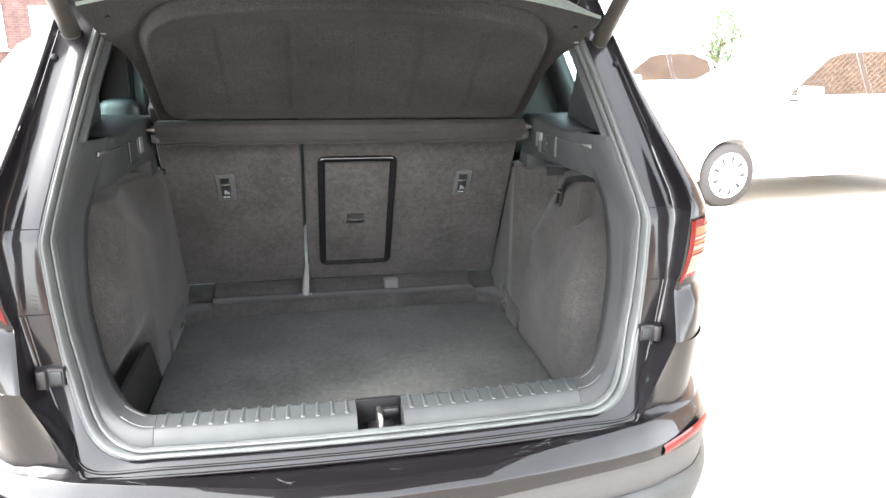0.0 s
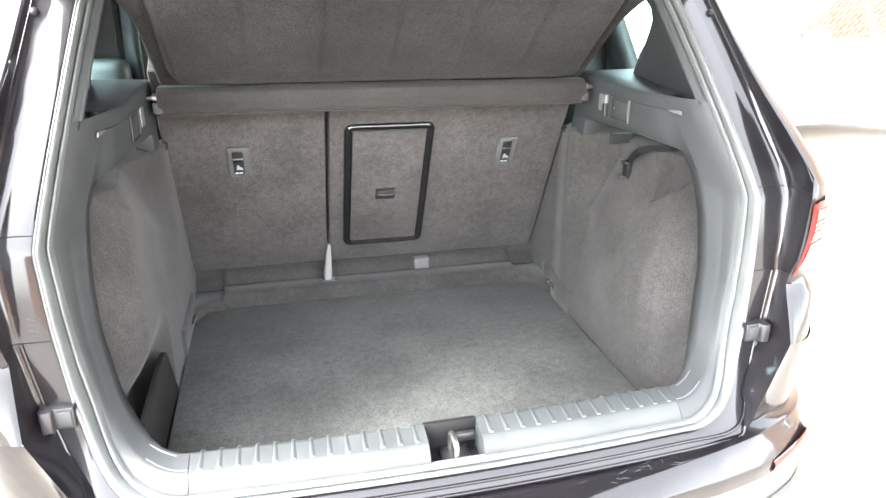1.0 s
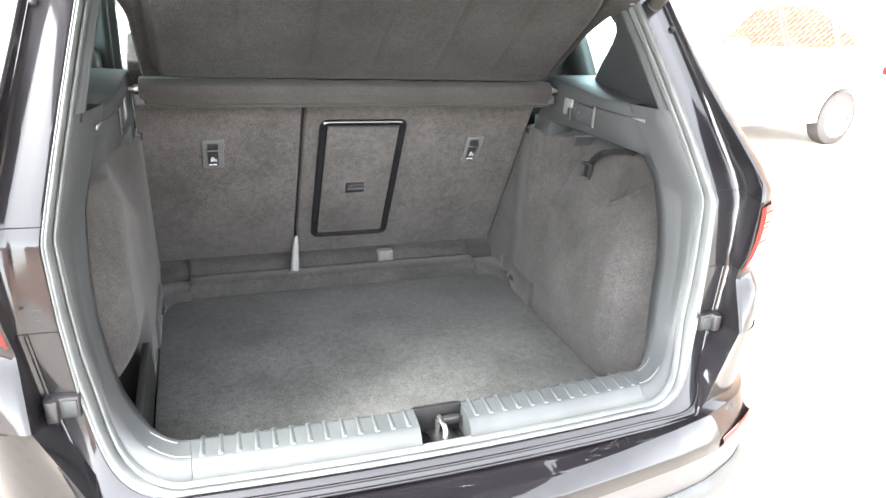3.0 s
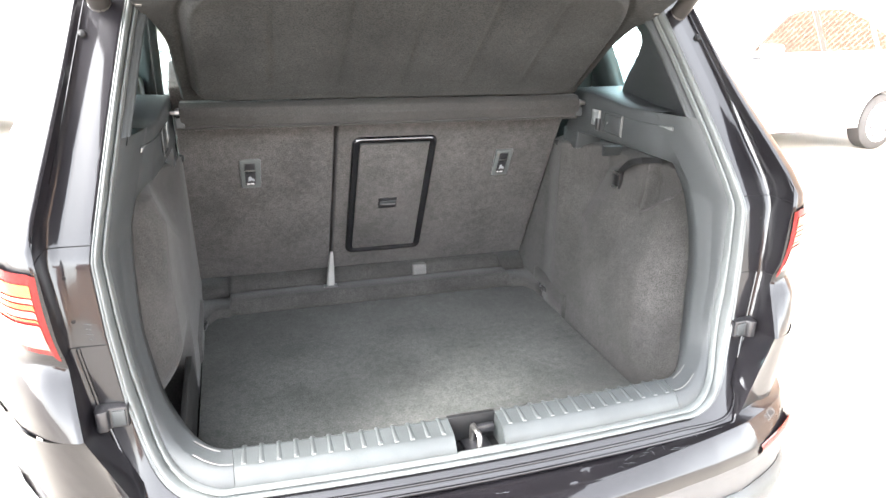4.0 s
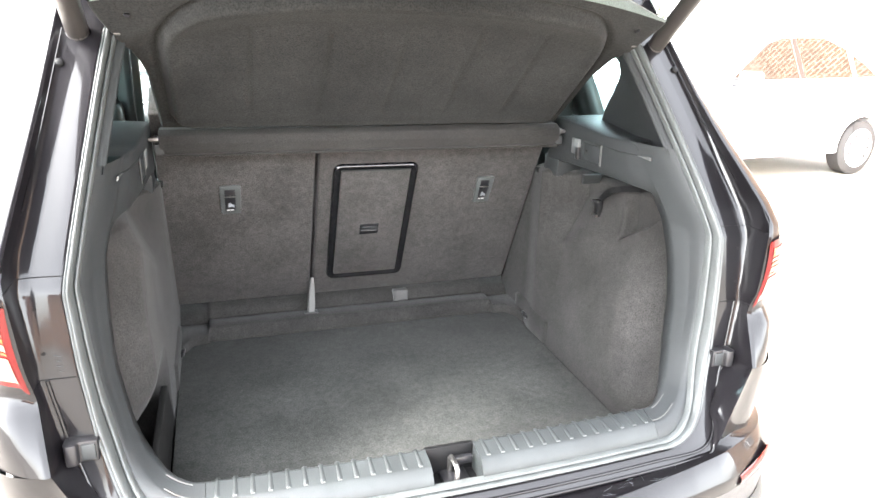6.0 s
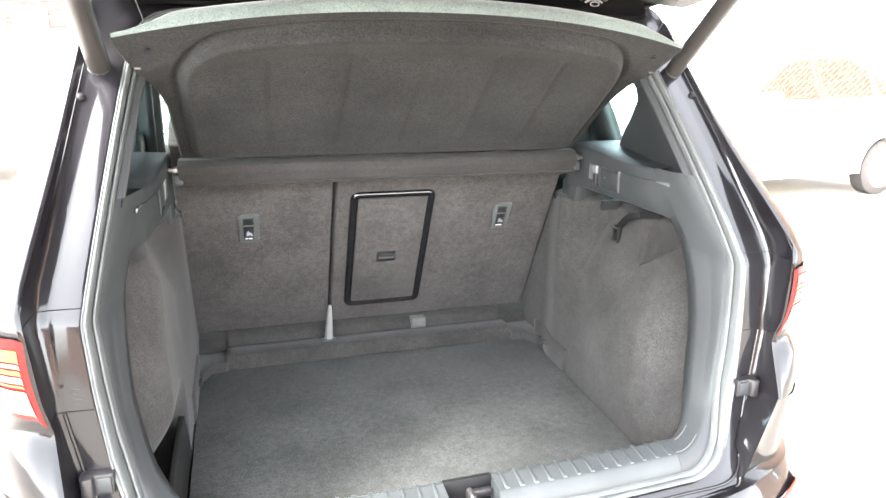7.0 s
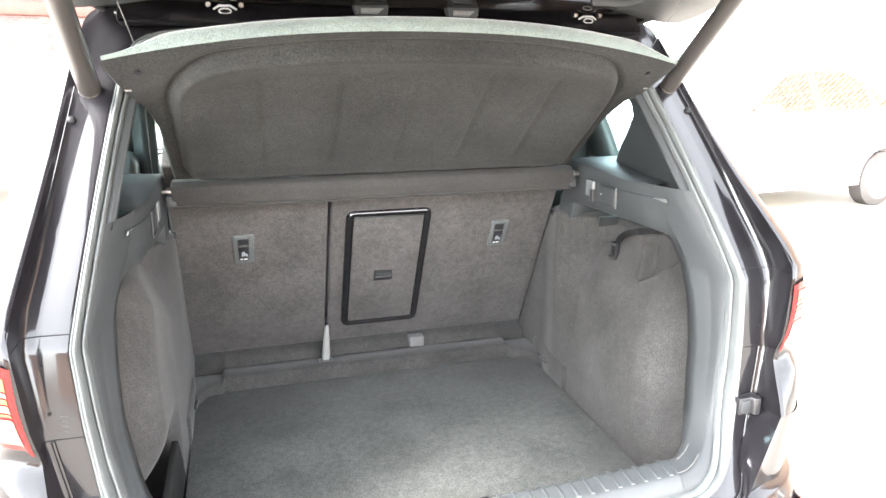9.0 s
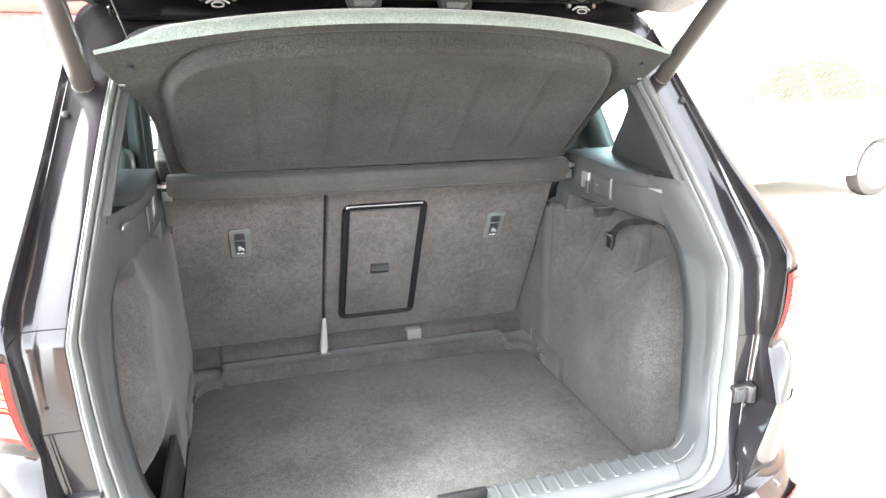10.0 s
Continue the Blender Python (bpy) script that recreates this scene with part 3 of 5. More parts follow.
    for y0, y1, z0, z1 in ((0.434, 0.4375, 1.159, 1.212), (0.5185, 0.522, 1.159, 1.212), (0.4375, 0.5185, 1.159, 1.1625), (0.4375, 0.5185, 1.2085, 1.212)):
        # right side: rear bar coloured paler as the frame's lit edge
        part("socket_frame", box(-0.0025 if sgn > 0 else 0.0, 0.0015 if sgn > 0 else 0.0026, y0, y1, z0, z1, 0.0004, m=face), LOOP if y1 < 0.44 and sgn > 0 else PILLARPL, side_trim)
    part("flap_catch", box(-0.004, 0.0, 0.499, 0.505, 1.183, 1.190, 0.001, m=face), LOOP, side_trim)
    part("shelf_bracket", box(-0.008 if sgn > 0 else -0.002, 0.004, 0.535, 0.572, 1.172, 1.212, 0.0015, m=face), BRACKET, side_trim)
    part("shelf_bracket_slot", box(-0.011, 0.001, 0.533, 0.547, 1.160, 1.192, 0.002, m=face), DARKPL, side_trim)
    if sgn > 0:
        part("ledge_rib", prism([(0.548, 1.090), (0.553, 1.090), (0.553, 1.116), (0.535, 1.116)], sgn * 0.548, sgn * 0.60, 0.0, "x"), PILLARPL, side_trim)
    # stay between the ledge and the seat
    part("ledge_foot", prism([(0.655, 1.090), (0.742, 1.090), (0.715, 1.16), (0.64, 1.16)], sgn * 0.524, sgn * 0.60, 0.004, "x"), PLASTIC, side_trim)
    # eyelet patch low on the wall
    rows = []
    for z, d in ((0.596, 0.0), (0.600, 0.007), (0.668, 0.007), (0.672, -0.001)):
        rows.append([(sgn * (wall_x(y, z, sgn) - (d if 0.592 < y < 0.848 else -0.001)), float(y), z) for y in (0.588, 0.591, 0.594, *np.linspace(0.61, 0.83, 9), 0.846, 0.849, 0.852)])
    v, f = rings_mesh(rows)
    part("eye_patch", mesh("eye_patch", v, f if sgn < 0 else [q[::-1] for q in f], CARPET), parent=estate)
    eyelet = part("lashing_eye", tube([(sgn * (wall_x(0.745, 0.633, sgn) - 0.012 - 0.004 * math.sin(a)), 0.745 + 0.015 * math.cos(a), 0.633 + 0.009 * math.sin(a)) for a in np.linspace(0.2, 2 * math.pi - 0.2, 14)], 0.0036, 8), DARKPL, estate, "small dark steel lashing eye")

# hook with its strap in the right-hand recess
hx = wall_x(0.50, 1.04, 1)
hook = part("strap_hook", box(hx - 0.016, hx - 0.001, 0.486, 0.510, 1.012, 1.058, 0.004), MATTEPL, estate, "black bag hook on a strap")
for y0, y1, z in ((0.487, 0.511, 1.017), (0.487, 0.511, 1.054)):
    part("hook_pin", tube([(hx - 0.018, y0, z), (hx - 0.018, y1, z)], 0.0032, 8), CHROME, hook)
rows = []
for t in np.linspace(0, 1, 12):
    y, z = 0.498 - 0.115 * t, 1.056 + 0.052 * math.sin(0.5 * math.pi * t)
    rows.append([(wall_x(y, min(z, 1.08), 1) - 0.010 - 0.016 * math.sin(math.pi * t), y + 0.005 * w, z + 0.0065 * w) for w in (-1, 1)])
v, f = rings_mesh(rows)
st = part("strap", mesh("strap", v, f, MATTEPL, False), parent=hook)
st.modifiers.new("solid", "SOLIDIFY").thickness = 0.002

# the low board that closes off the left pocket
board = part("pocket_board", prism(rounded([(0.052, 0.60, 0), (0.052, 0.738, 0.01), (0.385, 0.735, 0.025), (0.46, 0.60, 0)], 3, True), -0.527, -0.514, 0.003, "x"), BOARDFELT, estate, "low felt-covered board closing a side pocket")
part("pocket_floor", box(-0.62, -0.51, 0.05, 0.52, 0.555, 0.562), TRAYFELT, estate)

# boot floor: raised step in front of the seats
rows = []
for x in sorted([*np.linspace(-0.53, 0.53, 61), -0.4365, -0.4335, 0.4335, 0.4365]):
    k = 1 - ramp(0.4332, 0.4368, abs(x))
    h = 0.040 * k + 0.026 * (1 - k)
    yf = 0.862 - 0.02 * (1 - k) - 0.10 * ramp(0.47, 0.53, abs(x))
    rows.append([(float(x), yf, FLOOR_Z - 0.01), (float(x), yf + 0.003, FLOOR_Z + 0.1 * h), (float(x), yf + 0.006, FLOOR_Z + 0.86 * h), (float(x), yf + 0.010, FLOOR_Z + 0.97 * h), (float(x), yf + 0.016, FLOOR_Z + h), (float(x), 0.925, FLOOR_Z + h + 0.002), (float(x), 0.932, FLOOR_Z + h - 0.012), (float(x), 0.9385, FLOOR_Z + h - 0.012), (float(x), 0.943, FLOOR_Z + h + 0.004), (float(x), 0.952, FLOOR_Z + h + 0.020), (float(x), 0.972, FLOOR_Z + h + 0.030), (float(x), 1.02, FLOOR_Z + h + 0.034)])
v, f = rings_mesh(rows)
part("floor_step", mesh("floor_step", v, f, CARPET), parent=estate, label="felt-covered step in front of the seats")

boot_floor = thing("boot_floor", "dark grey carpeted boot floor panel with faint stains", "boot floor")
cx = [(-0.510, 0.06), (0.478, 0.06), (0.496, 0.70), (0.500, 0.858), (-0.510, 0.858)]
part("floor_board", prism(cx, FLOOR_Z - 0.02, FLOOR_Z, 0.003, "z"), FLOORMAT, boot_floor)

# ---------- rear seats ----------
SEAT_M = Matrix.Translation((0, 0.963, 0.683)) @ Matrix.Rotation(math.atan2(0.5, 1), 4, "X")   # x across, y into the seat, z up along it


def on_seat(bm):
    bmesh.ops.transform(bm, matrix=SEAT_M, verts=bm.verts)
    return bm


def seat_u(z):
    return (z - 0.683) * math.hypot(0.5, 1)


for name, x0, x1, lab in (("narrow", -0.522, -0.1355, "dark felt back of the narrow rear seat"), ("wide", -0.1265, 0.512, "dark felt back of the wide rear seat with a load-through hatch")):
    seat = part("seat_back", on_seat(box(x0, x1, 0.0, 0.12, 0.0, 0.66, 0.006, 3)), SEATFELT, estate, lab)
    cx0 = -0.352 if name == "narrow" else 0.3575
    # tether bracket
    w, h = 0.0250, 0.047
    cu = seat_u(1.038 if name == "narrow" else 1.034)
    fr = part("anchor_bezel", on_seat(prism(rounded([(cx0 - w, cu - h, 0.006), (cx0 + w, cu - h, 0.006), (cx0 + w + 0.002, cu + h, 0.006), (cx0 - w - 0.002, cu + h, 0.006)], 4, True), -0.006, 0.001, 0.002, "y")), RUBBER, seat, "grey tether anchor bezel with a dark slot")
    part("anchor_slot", on_seat(box(cx0 - 0.014, cx0 + 0.012, -0.0072, -0.0062, cu + 0.002, cu + 0.036, 0.0004)), DARKPL, fr)
    part("anchor_bar", on_seat(box(cx0 - 0.014, cx0 + 0.012, -0.0105, -0.0073, cu + 0.012, cu + 0.0155, 0.001)), CHROME, fr)
    part("anchor_label", on_seat(box(cx0 - 0.014, cx0 + 0.012, -0.0072, -0.0062, cu - 0.034, cu + 0.003, 0.0003)), DARKPL, fr)
    part("anchor_symbol", on_seat(prism([(cx0 - 0.007, cu - 0.022), (cx0 - 0.006, cu - 0.008), (cx0 - 0.001, cu - 0.005), (cx0 + 0.003, cu - 0.012), (cx0 + 0.008, cu - 0.014), (cx0 + 0.009, cu - 0.023), (cx0 + 0.001, cu - 0.019)], -0.0082, -0.0073, 0, "y")), PRINT, fr)
    for k in range(2):
        part("label_bar", on_seat(box(cx0 - 0.011 + 0.009 * k, cx0 - 0.004 + 0.011 * k, -0.0082, -0.0073, cu - 0.0325, cu - 0.0295)), LABELW, fr)

for sgn in (-1, 1):
    latch = part("seat_latch", box(-0.010, 0.010, -0.014, 0.010, -0.008, 0.008, 0.003, m=Matrix.Translation((sgn * 0.519, 0.752, 1.092))), MATTEPL, estate, "small black seat latch")

# load-through hatch in the wide seat
u0, u1 = seat_u(0.742), seat_u(1.130)
hx0, hx1 = -0.089, 0.148
outer = rounded([(hx0, u0, 0.026), (hx1, u0, 0.026), (hx1, u1, 0.026), (hx0, u1, 0.026)], 5, True)
inner = rounded([(hx0 + 0.022, u0 + 0.020, 0.005), (hx1 - 0.022, u0 + 0.020, 0.005), (hx1 - 0.022, u1 - 0.020, 0.005), (hx0 + 0.022, u1 - 0.020, 0.005)], 5, True)
mid_o = rounded([(hx0 + 0.004, u0 + 0.004, 0.023), (hx1 - 0.004, u0 + 0.004, 0.023), (hx1 - 0.004, u1 - 0.004, 0.023), (hx0 + 0.004, u1 - 0.004, 0.023)], 5, True)
rings = [[(a, 0.001, b) for a, b in outer], [(a, -0.008, b) for a, b in mid_o], [(a, -0.009, b) for a, b in [tuple(Vector(p).lerp(Vector(q), 0.25)) for p, q in zip(mid_o, inner)]], [(a, -0.004, b) for a, b in [tuple(Vector(p).lerp(Vector(q), 0.5)) for p, q in zip(mid_o, inner)]], [(a, -0.003, b) for a, b in [tuple(Vector(p).lerp(Vector(q), 0.85)) for p, q in zip(mid_o, inner)]], [(a, -0.002, b) for a, b in inner], [(a, 0.006, b) for a, b in inner]]
v, f = rings_mesh(rings, True)
v = [SEAT_M @ Vector(p) for p in v]
hatch = part("hatch_frame", mesh("hatch_frame", v, f, GLOSSPL), parent=seat, label="glossy black frame of the load-through hatch")
part("hatch_panel", on_seat(box(hx0 + 0.0225, hx1 - 0.0225, -0.007, 0.004, u0 + 0.0205, u1 - 0.0225, 0.003)), SEATFELT, hatch)
part("hatch_edge", on_seat(box(hx0 + 0.022, hx1 - 0.022, -0.0078, -0.003, u1 - 0.0222, u1 - 0.0195, 0.0008)), SILLPL, hatch)
hu = seat_u(0.922)
hd = part("hatch_handle", on_seat(prism(rounded([(-0.001, hu - 0.019, 0.003), (0.053, hu - 0.019, 0.003), (0.053, hu + 0.018, 0.003), (-0.001, hu + 0.018, 0.003)], 3, True), -0.0095, -0.006, 0.001, "y")), DARKPL, hatch, "black recessed hatch handle")
part("handle_grip", on_seat(box(0.003, 0.049, -0.0125, -0.009, hu - 0.002, hu + 0.012, 0.0015)), PLASTIC, hd)
part("grip_edge", on_seat(box(0.004, 0.048, -0.0135, -0.012, hu - 0.004, hu - 0.001, 0.0005)), LOOP, hd)

# pale strap in the gap and the cloth loop
rows = []
for t, w, d in ((0.0, 0.0035, 0.002), (0.08, 0.0055, 0.003), (0.35, 0.0085, 0.004), (0.7, 0.0112, 0.005), (1.0, 0.0118, 0.006)):
    c = Vector((-0.1300, 0.925, 0.750)).lerp(Vector((-0.1395, 0.904, 0.645)), t)
    rows.append([(c.x + a * w, c.y + e * d, c.z + 0.2 * e * d) for a, e in ((-1, 1), (-1, -0.4), (-0.55, -1), (0.7, -1), (1, -0.6), (1, 1))])
v, f = rings_mesh(rows, True)
v, f = v, f + [tuple(range(6))]
belt = part("release_strap", mesh("release_strap", v, f, STRAP, False), parent=estate, label="pale grey strap between the seat backs")
part("strap_slot", box(-0.160, -0.119, 0.893, 0.918, 0.6445, 0.6490, 0.002), DARKPL, belt)
part("cloth_loop", box(0.127, 0.176, 0.936, 0.966, 0.637, 0.676, 0.006, 3), LOOP, estate, "grey cloth loop at the foot of the seat")

# ---------- parcel shelf, lifted on its cords ----------
shelf = thing("parcel_shelf", "dark felt parcel shelf lifted by its cords, pale fleece on top", "parcel shelf")
HINGE = Vector((0, 0.614, 1.240))
UP = Vector((0, -0.334, 0.264)).normalized()          # from the hinge to the free edge
OUT = UP.cross(Vector((1, 0, 0))).normalized()         # towards the underside
if OUT.z > 0:
    OUT = -OUT


def shelf_len(x):
    return 0.504 - 0.085 * (abs(x) / 0.555) ** 2.2


def shelf_half(s):
    """Half-width at distance s from the hinge."""
    return 0.487 + 0.012 * s / 0.42 + 0.060 * ramp(0.18, 0.43, s)


def round_min(a, b, r):
    """The nearer of two edges, with the corner between them rounded by r."""
    u, w = max(r - a, 0.0), max(r - b, 0.0)
    return r - math.hypot(u, w) if u > 0 and w > 0 else min(a, b)


nx, ns = 201, 101
def shelf_grid(off):
    rows = []
    for j in range(ns):
        t = j / (ns - 1)
        row = []
        for i in range(nx):
            q = -1 + 2 * i / (nx - 1)
            s_edge = shelf_len(q * 0.555)
            s = t * s_edge
            x = q * shelf_half(min(s, 0.43))
            d = 0.0
            if off == "under":
                ef = (s_edge - 0.030 - 0.02 * (abs(x) / 0.465) ** 6) - s
                e = round_min(round_min(0.470 - abs(x), s - 0.014, 0.045), ef, 0.10)
                d = 0.022 * ramp(0.0, 0.020, e) - 0.009 * math.exp(-((e + 0.002) / 0.0055) ** 2) - 0.011 * ramp(0.026, 0.085, ef) - 0.004 * ramp(0.018, 0.050, e)
                for g in (-0.30, -0.15, 0.0, 0.15, 0.30):
                    d -= 0.0045 * math.exp(-((x - g) / 0.006) ** 2) * ramp(0.05, 0.11, e)
            elif off == "top":
                d = -0.034 * (1 - 0.88 * ramp(0.44, 0.545, abs(x)) * ramp(0.28, 0.42, s))
            p = HINGE + UP * s + Vector((x, 0, 0)) + OUT * d
            row.append(tuple(p))
        rows.append(row)
    return rows


under = shelf_grid("under")
top = shelf_grid("top")
v, f = rings_mesh(under)
part("shelf_underside", mesh("shelf_underside", v, f, TRAYFELT), parent=shelf, label="dark felt underside with a pressed panel and grooves")
v, f = rings_mesh(top)
part("shelf_top", mesh("shelf_top", v, f, FLEECE), parent=shelf)
# the rolled free edge and the sides
rim_a, rim_b = under[-1], top[-1]
rings = []
for t, b in ((0, 0), (0.15, 0.005), (0.4, 0.009), (0.7, 0.008), (0.9, 0.004), (1, 0)):
    rings.append([tuple(Vector(p).lerp(Vector(q), t) + UP * b) for p, q in zip(rim_a, rim_b)])
v, f = rings_mesh(rings)
part("shelf_rim", mesh("shelf_rim", v, f, FLEECE), parent=shelf, label="pale green-grey fleece rim")
for k in (0, -1):
    sgn = -1 if k == 0 else 1
    rings = []
    for t, b in ((0, 0), (0.3, 0.005), (0.7, 0.005), (1, 0)):
        rings.append([tuple(Vector(r[k]).lerp(Vector(q[k]), t) + Vector((sgn * b, 0, 0))) for r, q in zip(under, top)])
    v, f = rings_mesh(rings)
    part("shelf_side", mesh("shelf_side", v, f, TRAYFELT), parent=shelf)
    s = 0.39
    part("shelf_screw", tube([HINGE + UP * s + Vector((sgn * 0.507, 0, 0)), HINGE + UP * s + Vector((sgn * 0.507, 0, 0)) + OUT * 0.003], 0.005, 8), DARKPL, shelf)
    part("shelf_pivot", tube([(sgn * 0.495, 0.618, 1.222), (sgn * 0.508, 0.618, 1.222), (sgn * 0.509, 0.618, 1.222), (sgn * 0.520, 0.618, 1.222)], [0.009, 0.009, 0.006, 0.005], 12), STEEL, shelf, "small metal shelf pivot")
    part("pivot_bracket", box(-0.010, 0.010, 0.607, 0.640, 1.188, 1.212, 0.003, m=Matrix.Translation((sgn * 0.500, 0, 0))), PLASTIC, shelf)
    part("shelf_side_clip", tube([(sgn * 0.525, 0.352, 1.452), (sgn * 0.536, 0.352, 1.452)], 0.005, 8), STEEL, shelf)
    tip = HINGE + UP * 0.40 + Vector((sgn * 0.505, 0, 0)) - OUT * 0.034
    part("cord", tube([tip, tip + Vector((sgn * 0.03, -0.10, 0.14))], 0.0009, 6), STRAP, shelf, "thin lifting cord")
# hinge band below the fold
band = rounded([(0.664, 1.180, 0.003), (0.628, 1.182, 0.006), (0.610, 1.190, 0.010), (0.603, 1.214, 0.016), (0.607, 1.232, 0.010), (0.622, 1.243, 0.010), (0.664, 1.243, 0.004)], 5, True)
part("shelf_band", prism(band, -0.500, 0.500, 0.004, "x"), BANDFELT, shelf)
part("band_hem", tube([(x, 0.616, 1.1835) for x in np.linspace(-0.499, 0.499, 9)], 0.0026, 6), BANDFELT, shelf)

# ---------- gas struts ----------
for sgn in (-1, 1):
    a, b = Vector((sgn * 0.594, 0.366, 1.445)), Vector((sgn * 0.600, -0.02, 1.800))
    strut = part("gas_strut", tube([a, a.lerp(b, 0.5), a.lerp(b, 1.0)], 0.0190, 16), STRUT, estate, "dark gas strut holding the tailgate")
    part("strut_ball", tube([a + Vector((sgn * -0.012, 0.01, -0.012)), a + Vector((sgn * 0.02, 0.01, -0.012))], 0.010, 10), STEEL, strut)
    part("strut_socket", tube([a - (b - a).normalized() * 0.014, a + (b - a).normalized() * 0.012], 0.0195, 12), STEEL, strut)
    # guides beside the opening: a pad at the seal, a block over the crease and a plate up the gutter wall
    buf = part("gate_guide", prism(rounded([(sgn * 0.588, 0.036, 0.002), (sgn * 0.590, 0.020, 0.003), (sgn * 0.617, 0.022, 0.003), (sgn * 0.620, 0.012, 0.006), (sgn * 0.635, 0.010, 0.008), (sgn * 0.6385, 0.022, 0.003), (sgn * 0.638, 0.048, 0.002)], 3, True), 0.804, 0.840, 0.0015, "z"), PADPL, estate, "black plastic guide for the tailgate")
    part("guide_pad", prism(rounded([(sgn * 0.592, 0.0215, 0.001), (sgn * 0.593, 0.0165, 0.002), (sgn * 0.613, 0.0175, 0.002), (sgn * 0.614, 0.0225, 0.001)], 3, True), 0.809, 0.836, 0.002, "z"), PLASTIC, buf, "grey rubber pad")

# fine seams across the painted flange
for sgn in (-1, 1):
    for z in (0.937, 1.093):
        line = []
        for ring in flange[1:]:
            pts = sorted((p for p in ring[:HALF + 1] if p[0] > 0.5), key=lambda p: p[2])
            for a, b in zip(pts, pts[1:]):
                if a[2] <= z <= b[2]:
                    t = (z - a[2]) / max(1e-6, b[2] - a[2])
                    line.append((sgn * (a[0] + (b[0] - a[0]) * t), a[1] + (b[1] - a[1]) * t - 0.0006, z))
                    break
        part("flange_seam", tube(line, 0.0009, 6), MATTEPL, estate)

def flange_at(k, z):
    """A point of the flange's ring k at height z, right side."""
    pts = sorted((p for p in flange[k][:HALF + 1] if p[0] > 0.4), key=lambda p: p[2])
    return lerp_table([(p[2], p[0]) for p in pts], z), lerp_table([(p[2], p[1]) for p in pts], z)


for sgn in (-1, 1):
    for z in (1.047, 0.978):
        x, y = flange_at(4, z)
        part("flange_hole", tube([(sgn * x, y + 0.006, z), (sgn * x, y - 0.0006, z)], 0.0032, 10), MATTEPL, estate)
    x, y = flange_at(8, 1.40)
    part("flange_bolt", tube([(sgn * x, y + 0.006, 1.400 - 0.004), (sgn * x, y - 0.003, 1.400 + 0.002), (sgn * x, y - 0.005, 1.400 + 0.0035)], [0.008, 0.008, 0.0055], 12), MATTEPL, estate)


# pressed line along each pillar's gutter
for sgn in (-1, 1):
    part("gutter_crease", tube([(sgn * (x - 0.0006), y, z) for x, y, z in flange[9][:HALF] if x > 0.5 and 1.135 < z < 1.50], 0.0013, 6), PAINT, estate)

# stamped mark low on one flange
for k, (z, w) in enumerate(((0.972, 0.006), (0.964, 0.004), (0.956, 0.006), (0.948, 0.003))):
    x, y = flange_at(3, z)
    part("stamped_mark", tube([(-x - w, y - 0.0004, z + 0.002), (-x + w, y - 0.0004, z - 0.001)], 0.0007, 5), PILLARPL, estate)

# pressed beads: along the crease of the gutter and below it along the loading edge
bead = [(x, y - 0.001, z + 0.001) for x, y, z in C_RIDGE[:HALF] if z < 0.936]
bead = [(-x, y, z) for x, y, z in bead[:0:-1]] + bead
part("flange_bead", tube(bead, 0.0032, 8), PAINT, estate)
bead = [(x, y, z) for x, y, z in mix_rings(C_RIDGE, C_EDGE, 0.75, -0.004)[:HALF] if z < 0.672]
bead = [(-x, y, z) for x, y, z in bead[:0:-1]] + bead
part("sill_bead", tube(bead, 0.0034, 8), PAINT, estate)

# ---------- outer body ----------
def edge_lerp(z):
    pts = [p for p in C_EDGE[:HALF + 1] if p[0] > 0.5]
    pts.sort(key=lambda p: p[2])
    for a, b in zip(pts, pts[1:]):
        if a[2] <= z <= b[2]:
            t = (z - a[2]) / max(1e-6, b[2] - a[2])
            return a[0] + (b[0] - a[0]) * t, a[1] + (b[1] - a[1]) * t
    return (pts[0][0], pts[0][1]) if z < pts[0][2] else (pts[-1][0], pts[-1][1])


def waist(z):
    """Half-width of the body at height z."""
    return lerp_table([(0.25, 0.84), (0.45, 0.895), (0.75, 0.915), (0.95, 0.905), (1.08, 0.875), (1.30, 0.775), (1.50, 0.675), (1.62, 0.60)], z)


def plan(z, sgn, to=4.25):
    """The body's outline at height z from the opening's edge round to the front."""
    ex, ey = edge_lerp(z)
    W = waist(z)
    first = [(ex, ey), (ex + 0.006, ey - 0.003)]
    if z < 0.936:      # under the lamp the panel stands steeper than its edge
        ey = lerp_table([(0.80, -0.024), (0.86, -0.016), (0.90, -0.004), (0.926, 0.019), (0.936, 0.026)], z)
    pts = first + [(ex + 0.18 * (W - ex), ey + 0.005), (ex + 0.36 * (W - ex), ey + 0.050), (ex + 0.56 * (W - ex), ey + 0.145), (ex + 0.78 * (W - ex), ey + 0.245), (ex + 0.93 * (W - ex), ey + 0.40), (W, ey + 0.65)]
    out = rounded([(a, b, 0.3) for a, b in pts], 3)
    return [(sgn * a, b, z) for a, b in out]


def bumper_plan(d):
    """Half outline of the bumper in plan, d metres proud of its upper edge."""
    pts = rounded([(a, b, 0.25) for a, b in ((0.0, -0.108), (0.20, -0.101), (0.376, -0.080), (0.48, -0.067), (0.571, -0.050), (0.645, -0.021), (0.70, 0.004), (0.745, 0.045), (0.79, 0.12), (0.84, 0.24), (0.875, 0.36), (0.895, 0.48))], 3)
    out = []
    for i, (a, b) in enumerate(pts):
        q, s = Vector(pts[max(0, i - 1)]), Vector(pts[min(len(pts) - 1, i + 1)])
        t = (s - q).normalized()
        nrm = Vector((t.y, -t.x))
        out.append((a + nrm.x * d, b + nrm.y * d))
    return out


